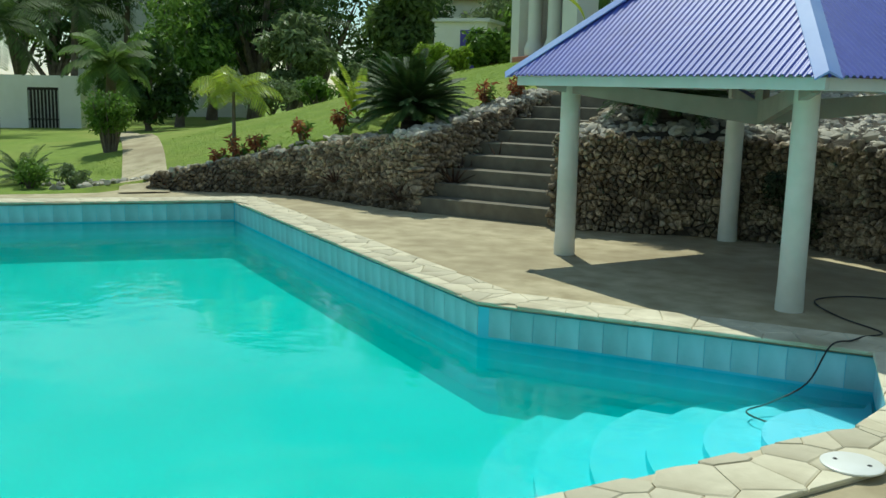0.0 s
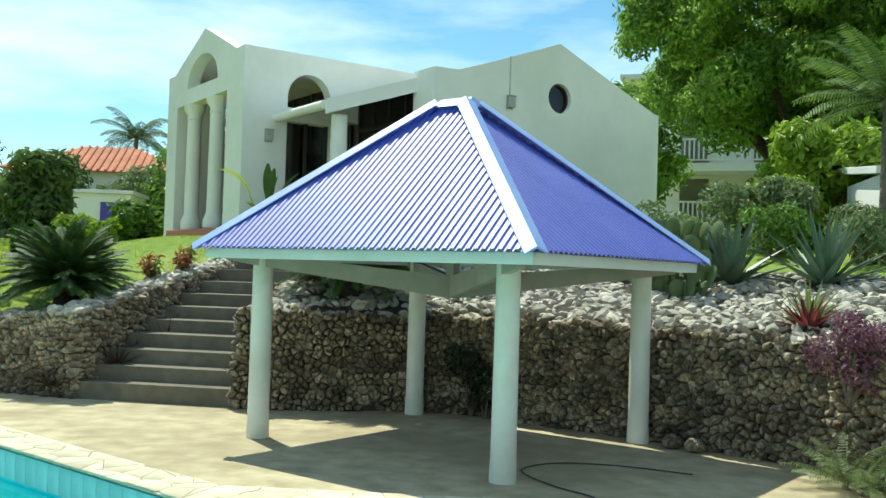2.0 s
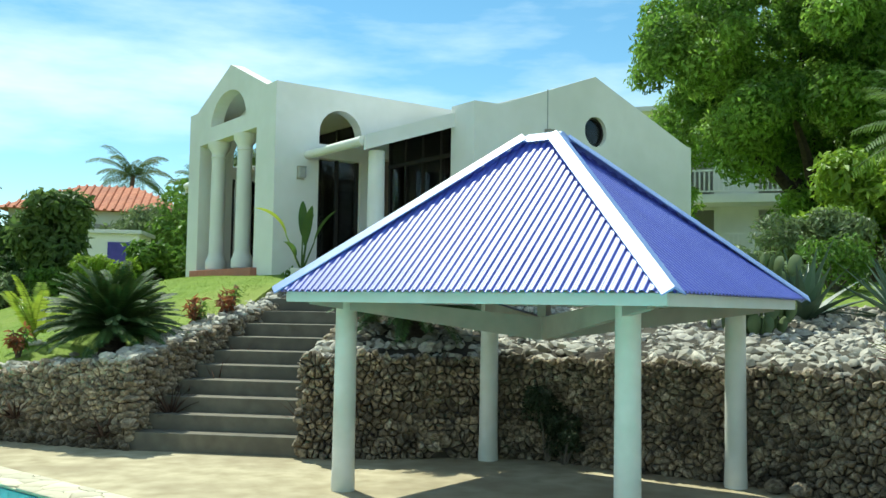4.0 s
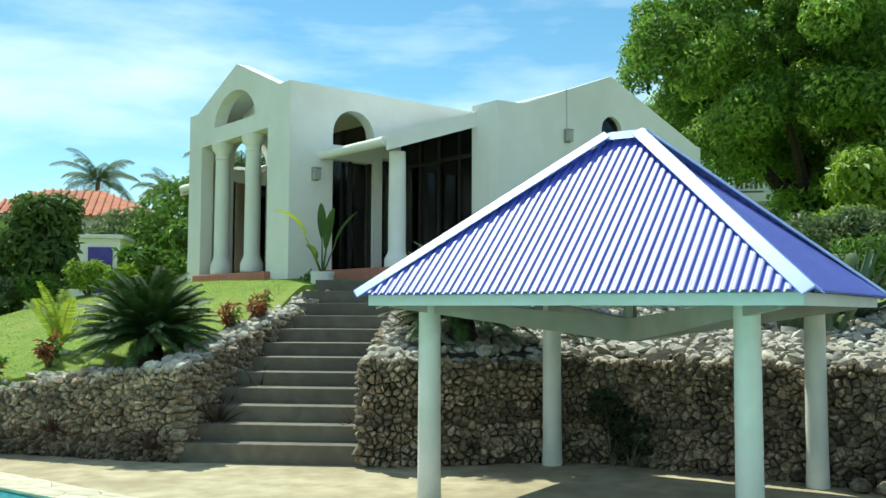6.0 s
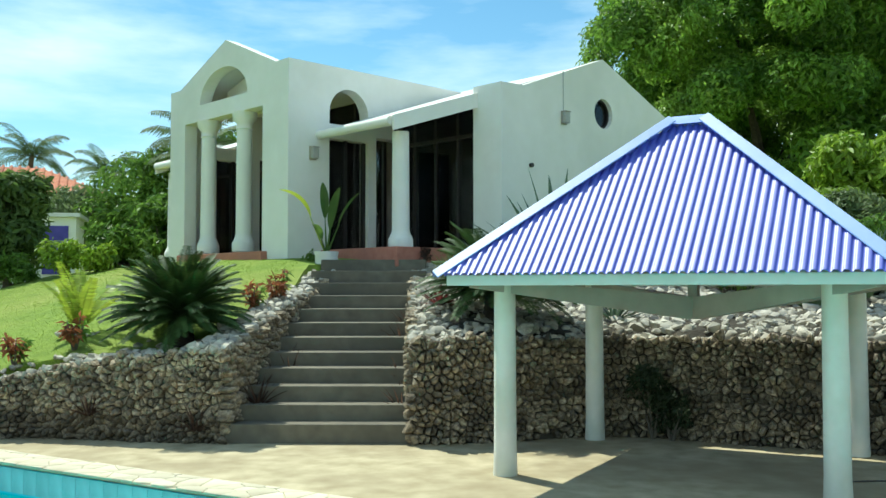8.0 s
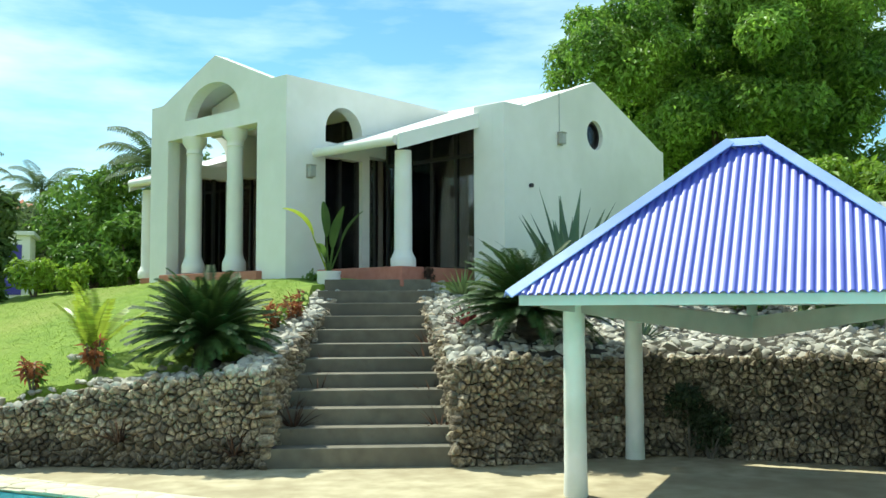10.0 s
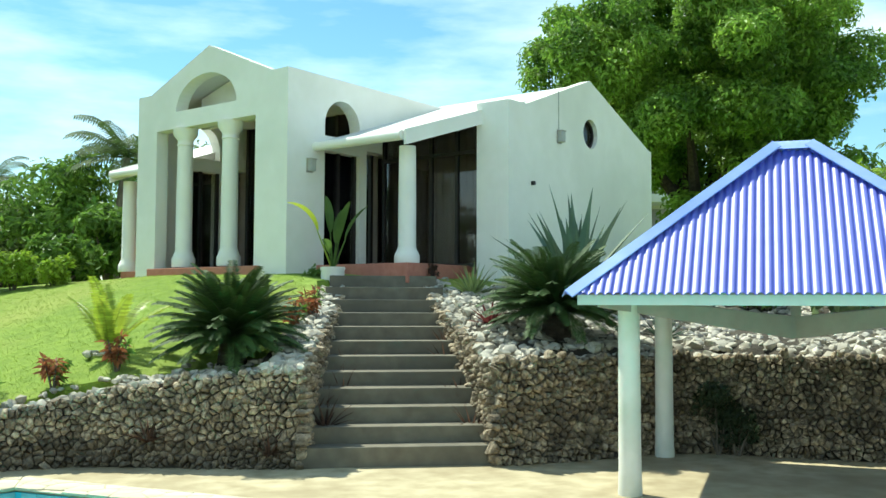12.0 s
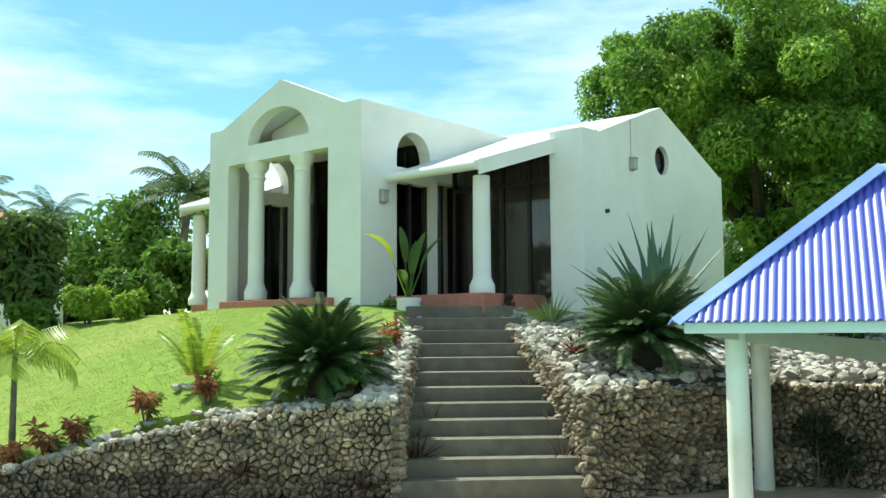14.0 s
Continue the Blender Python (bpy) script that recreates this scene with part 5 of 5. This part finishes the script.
rng = np.random.default_rng(77)
shapes = [pebble(rng) for _ in range(7)]
meshes = [s.mesh("stone", PEBBLE, smooth=True) for s in shapes]
for m_ in meshes:
    m_.polygons.foreach_set("use_smooth", [True] * len(m_.polygons))
SOIL = material("dark_soil", (0.03, 0.025, 0.018), (0.075, 0.062, 0.045), 1.0, 8, 0.8, spots=(0.09, 0.08, 0.055))
rockery = thing("rockery", pose(0, 0, 0), "bank of pale rounded stones above the rubble wall", "rockery", kind="structure")
rest, count = Build(), 0


def lay(x, y, z, size):
    global count
    k = int(rng.integers(7))
    m = pose(x, y, z, rng.uniform(-25, 25), rng.uniform(-25, 25), rng.uniform(0, 360)) @ Matrix.Diagonal((size, size * rng.uniform(0.6, 0.9), size * rng.uniform(0.5, 0.78), 1))
    if 3.5 < x < 8.2 and count < 300:
        ob = new("stone", meshes[k])
        ob.parent, ob.matrix_basis = rockery, m
        count += 1
    else:
        rest.add([m @ Vector(v) for v in shapes[k].v], shapes[k].f)


band = [WALL_R[i] for i in range(13)]


def on_bank(x, y):
    q = HM.inverted() @ Vector((x, y, 0))
    return not inside(DECK, x, y) and x > stair_x(y)[1] + 0.02 and line_dist(band, x, y) < (3.4 if x > 3.4 else 6) and not (q.x < 3.3 and q.y > 0.5) and y < 15.6


b = Build()
for i in range(48):
    for j in range(60):
        x, y = 2.2 + 0.2 * i, 4.0 + 0.2 * j
        if on_bank(x + 0.1, y + 0.1):
            b.add([(p, q, max(ground(p, q), 1.16) + 0.025) for p, q in ((x, y), (x + 0.2, y), (x + 0.2, y + 0.2), (x, y + 0.2))], [(0, 1, 2, 3)])
part("soil", b, SOIL, rockery, "dark garden soil")
tries = 0
while tries < 18500:
    tries += 1
    x, y = rng.uniform(2.2, 11.5), rng.uniform(4, 15.8)
    if inside(DECK, x, y):
        continue
    d = line_dist(band, x, y)
    xr = stair_x(y)[1]
    q = HM.inverted() @ Vector((x, y, 0))
    if x > xr + 0.02 and 0.02 < d < (3.3 if x > 3.4 else 6) and not (q.x < 3.3 and q.y > 0.5) and rng.random() < 0.62:
        s = rng.uniform(0.035, 0.1) * (1.35 if rng.random() < 0.15 else 1)
        lay(x, y, max(ground(x, y), 1.18) + s * 0.25, s)
for i in range(900):
    y = rng.uniform(10.0, 15.9)
    xl, xr = stair_x(y)
    s = rng.uniform(0.05, 0.11)
    if i % 2:
        lay(xl - rng.uniform(0.0, 0.42), y, side_top(xl, y) + rng.uniform(-0.02, 0.05), s)
    else:
        lay(xr + rng.uniform(0.0, 0.5), y, side_top(xr, y) + 0.03 + rng.uniform(-0.02, 0.05), s)
at, total = along(WALL_L)
for i in range(420):
    s_ = rng.uniform(0.3, total)
    p, d = at(s_)
    k = rng.uniform(0, 0.35) + (rng.uniform(0, 0.9) if p.x > -1.6 and i % 2 else 0)
    s = rng.uniform(0.04, 0.09)
    x, y = p.x - d.y * k, p.y + d.x * k
    lay(x, y, max(left_top(x), ground(x, y)) + rng.uniform(-0.01, 0.03), s)
for i in range(40):
    a = rng.uniform(0, 6.3)
    lay(-2.47 + 0.27 * math.cos(a), 11.84 + 0.22 * math.sin(a), ground(-2.47, 11.84) + 0.02, rng.uniform(0.04, 0.07))
for i in range(60):
    x, y = rng.uniform(-7, -4.3), rng.uniform(8.3, 9.9)
    if not inside(DECK, x, y):
        lay(x, y, ground(x, y) + 0.03, rng.uniform(0.05, 0.13))
tagged(part("stones", rest, PEBBLE, rockery, smooth=True), kind="stuff")

# ---------------------------------------------------------------- flagstones of the coping
rng = np.random.default_rng(5)
made = 0
rest = Build()
for i in range(len(POOL)):
    a, c = Vector(POOL[i - 1]), Vector(POOL[i])
    d = (c - a).normalized()
    o = Vector((d.y, -d.x))
    ln = (c - a).length
    mid = (a + c) / 2
    for s, h, poly in cells(ln + 1.6, 0.52, 0.24, rng, lambda x, y: -0.1 < y < 0.62):
        pl = [(s - 0.8 + q[0] * 0.985, h - 0.04 + q[1] * 0.985) for q in poly]
        pl = clip(clip(pl, 0, -0.035, 0, -1), 0, 0.448, 0, 1)
        pl = [tuple(a + d * q[0] + o * q[1]) for q in pl]
        # mitre at both corners
        for k in (i - 1, i):
            e = (Vector(COPING[k]) - Vector(POOL[k])).normalized()
            m_ = Vector((e.y, -e.x))
            if m_.dot(mid - Vector(POOL[k])) > 0:
                m_ = -m_
            if len(pl) > 2:
                pl = clip(pl, POOL[k][0] - m_.x * 0.002, POOL[k][1] - m_.y * 0.002, m_.x, m_.y)
        if len(pl) < 3 or max((Vector(q) - Vector(pl[0])).length for q in pl) < 0.05:
            continue
        q2 = [Vector(q) for q in pl]
        p = sum(q2, Vector((0, 0))) / len(q2)
        n_ = len(q2)
        v = [((q.x - p.x) * k, (q.y - p.y) * k, z) for k, z in ((1, 0), (1, 0.012), (0.93, 0.018)) for q in q2]
        f = [(k * n_ + j, k * n_ + (j + 1) % n_, (k + 1) * n_ + (j + 1) % n_, (k + 1) * n_ + j) for k in (0, 1) for j in range(n_)] + [tuple(range(2 * n_, 3 * n_))]
        zz = 0.014 + 0.003 * rng.random()
        if made < 300 and p.y > 1:
            part("flagstone", Build().add(v, f), FLAG, coping, m=pose(p.x, p.y, zz))
            made += 1
        else:
            rest.add([(q[0] + p.x, q[1] + p.y, q[2] + zz) for q in v], f)
tagged(part("flagstones", rest, FLAG, coping), kind="stuff")

# ---------------------------------------------------------------- waterline tiles
tile = Build().box(-0.098, 0.098, 0, 0.008, -0.25, -0.002).mesh("tile", POOLTILE)
for i in range(len(POOL)):
    a, c = Vector(POOL[i - 1]), Vector(POOL[i])
    d = (c - a).normalized()
    for k in range(int((c - a).length / 0.2)):
        p = a + d * (0.1 + 0.2 * k)
        ob = new("tile", tile)
        ob.parent, ob.matrix_basis = pool, pose(p.x, p.y, -0.02, 0, 0, math.degrees(math.atan2(d.y, d.x)))

# ---------------------------------------------------------------- path to the gate
b = Build()
for i in range(41):
    k = i / 40
    c = Vector((-4.6, 8.95)).lerp(Vector((-20.5, 20.6)), k) + Vector((0.6, 0.8)) * 0.5 * math.sin(k * 3.1)
    for o in (-0.4, 0.4):
        x, y = c.x + 0.59 * o, c.y + 0.81 * o
        b.v.append((x, y, max(0.0, ground(x, y)) + 0.025))
b.f = [(2 * i, 2 * i + 1, 2 * i + 3, 2 * i + 2) for i in range(40)]
tagged(part("path", b, CONCRETE), "narrow concrete garden path leading to the gate", "path", kind="structure")

# ---------------------------------------------------------------- grass
rng = np.random.default_rng(9)
v, f = [], []
while len(f) < 60000:
    x, y = rng.uniform(-9, 0.0), rng.uniform(10.3, 19.5)
    q = HM.inverted() @ Vector((x, y, 0))
    if x > stair_x(y)[0] - 0.4 or q.y > -0.1 or inside(DECK, x, y) or (x > -1.4 and y < 11.6):
        continue
    z = ground(x, y)
    a, h = rng.uniform(0, 6.3), rng.uniform(0.008, 0.022)
    k = len(v)
    v += [(x - 0.006 * math.cos(a), y - 0.006 * math.sin(a), z - 0.01), (x + 0.006 * math.cos(a), y + 0.006 * math.sin(a), z - 0.01), (x - 0.05 * math.sin(a), y + 0.05 * math.cos(a), z + h)]
    f.append((k, k + 1, k + 2))
b = Build()
b.v, b.f = v, f
tagged(part("grass", b, GRASS), "short green lawn grass", "grass", kind="stuff")
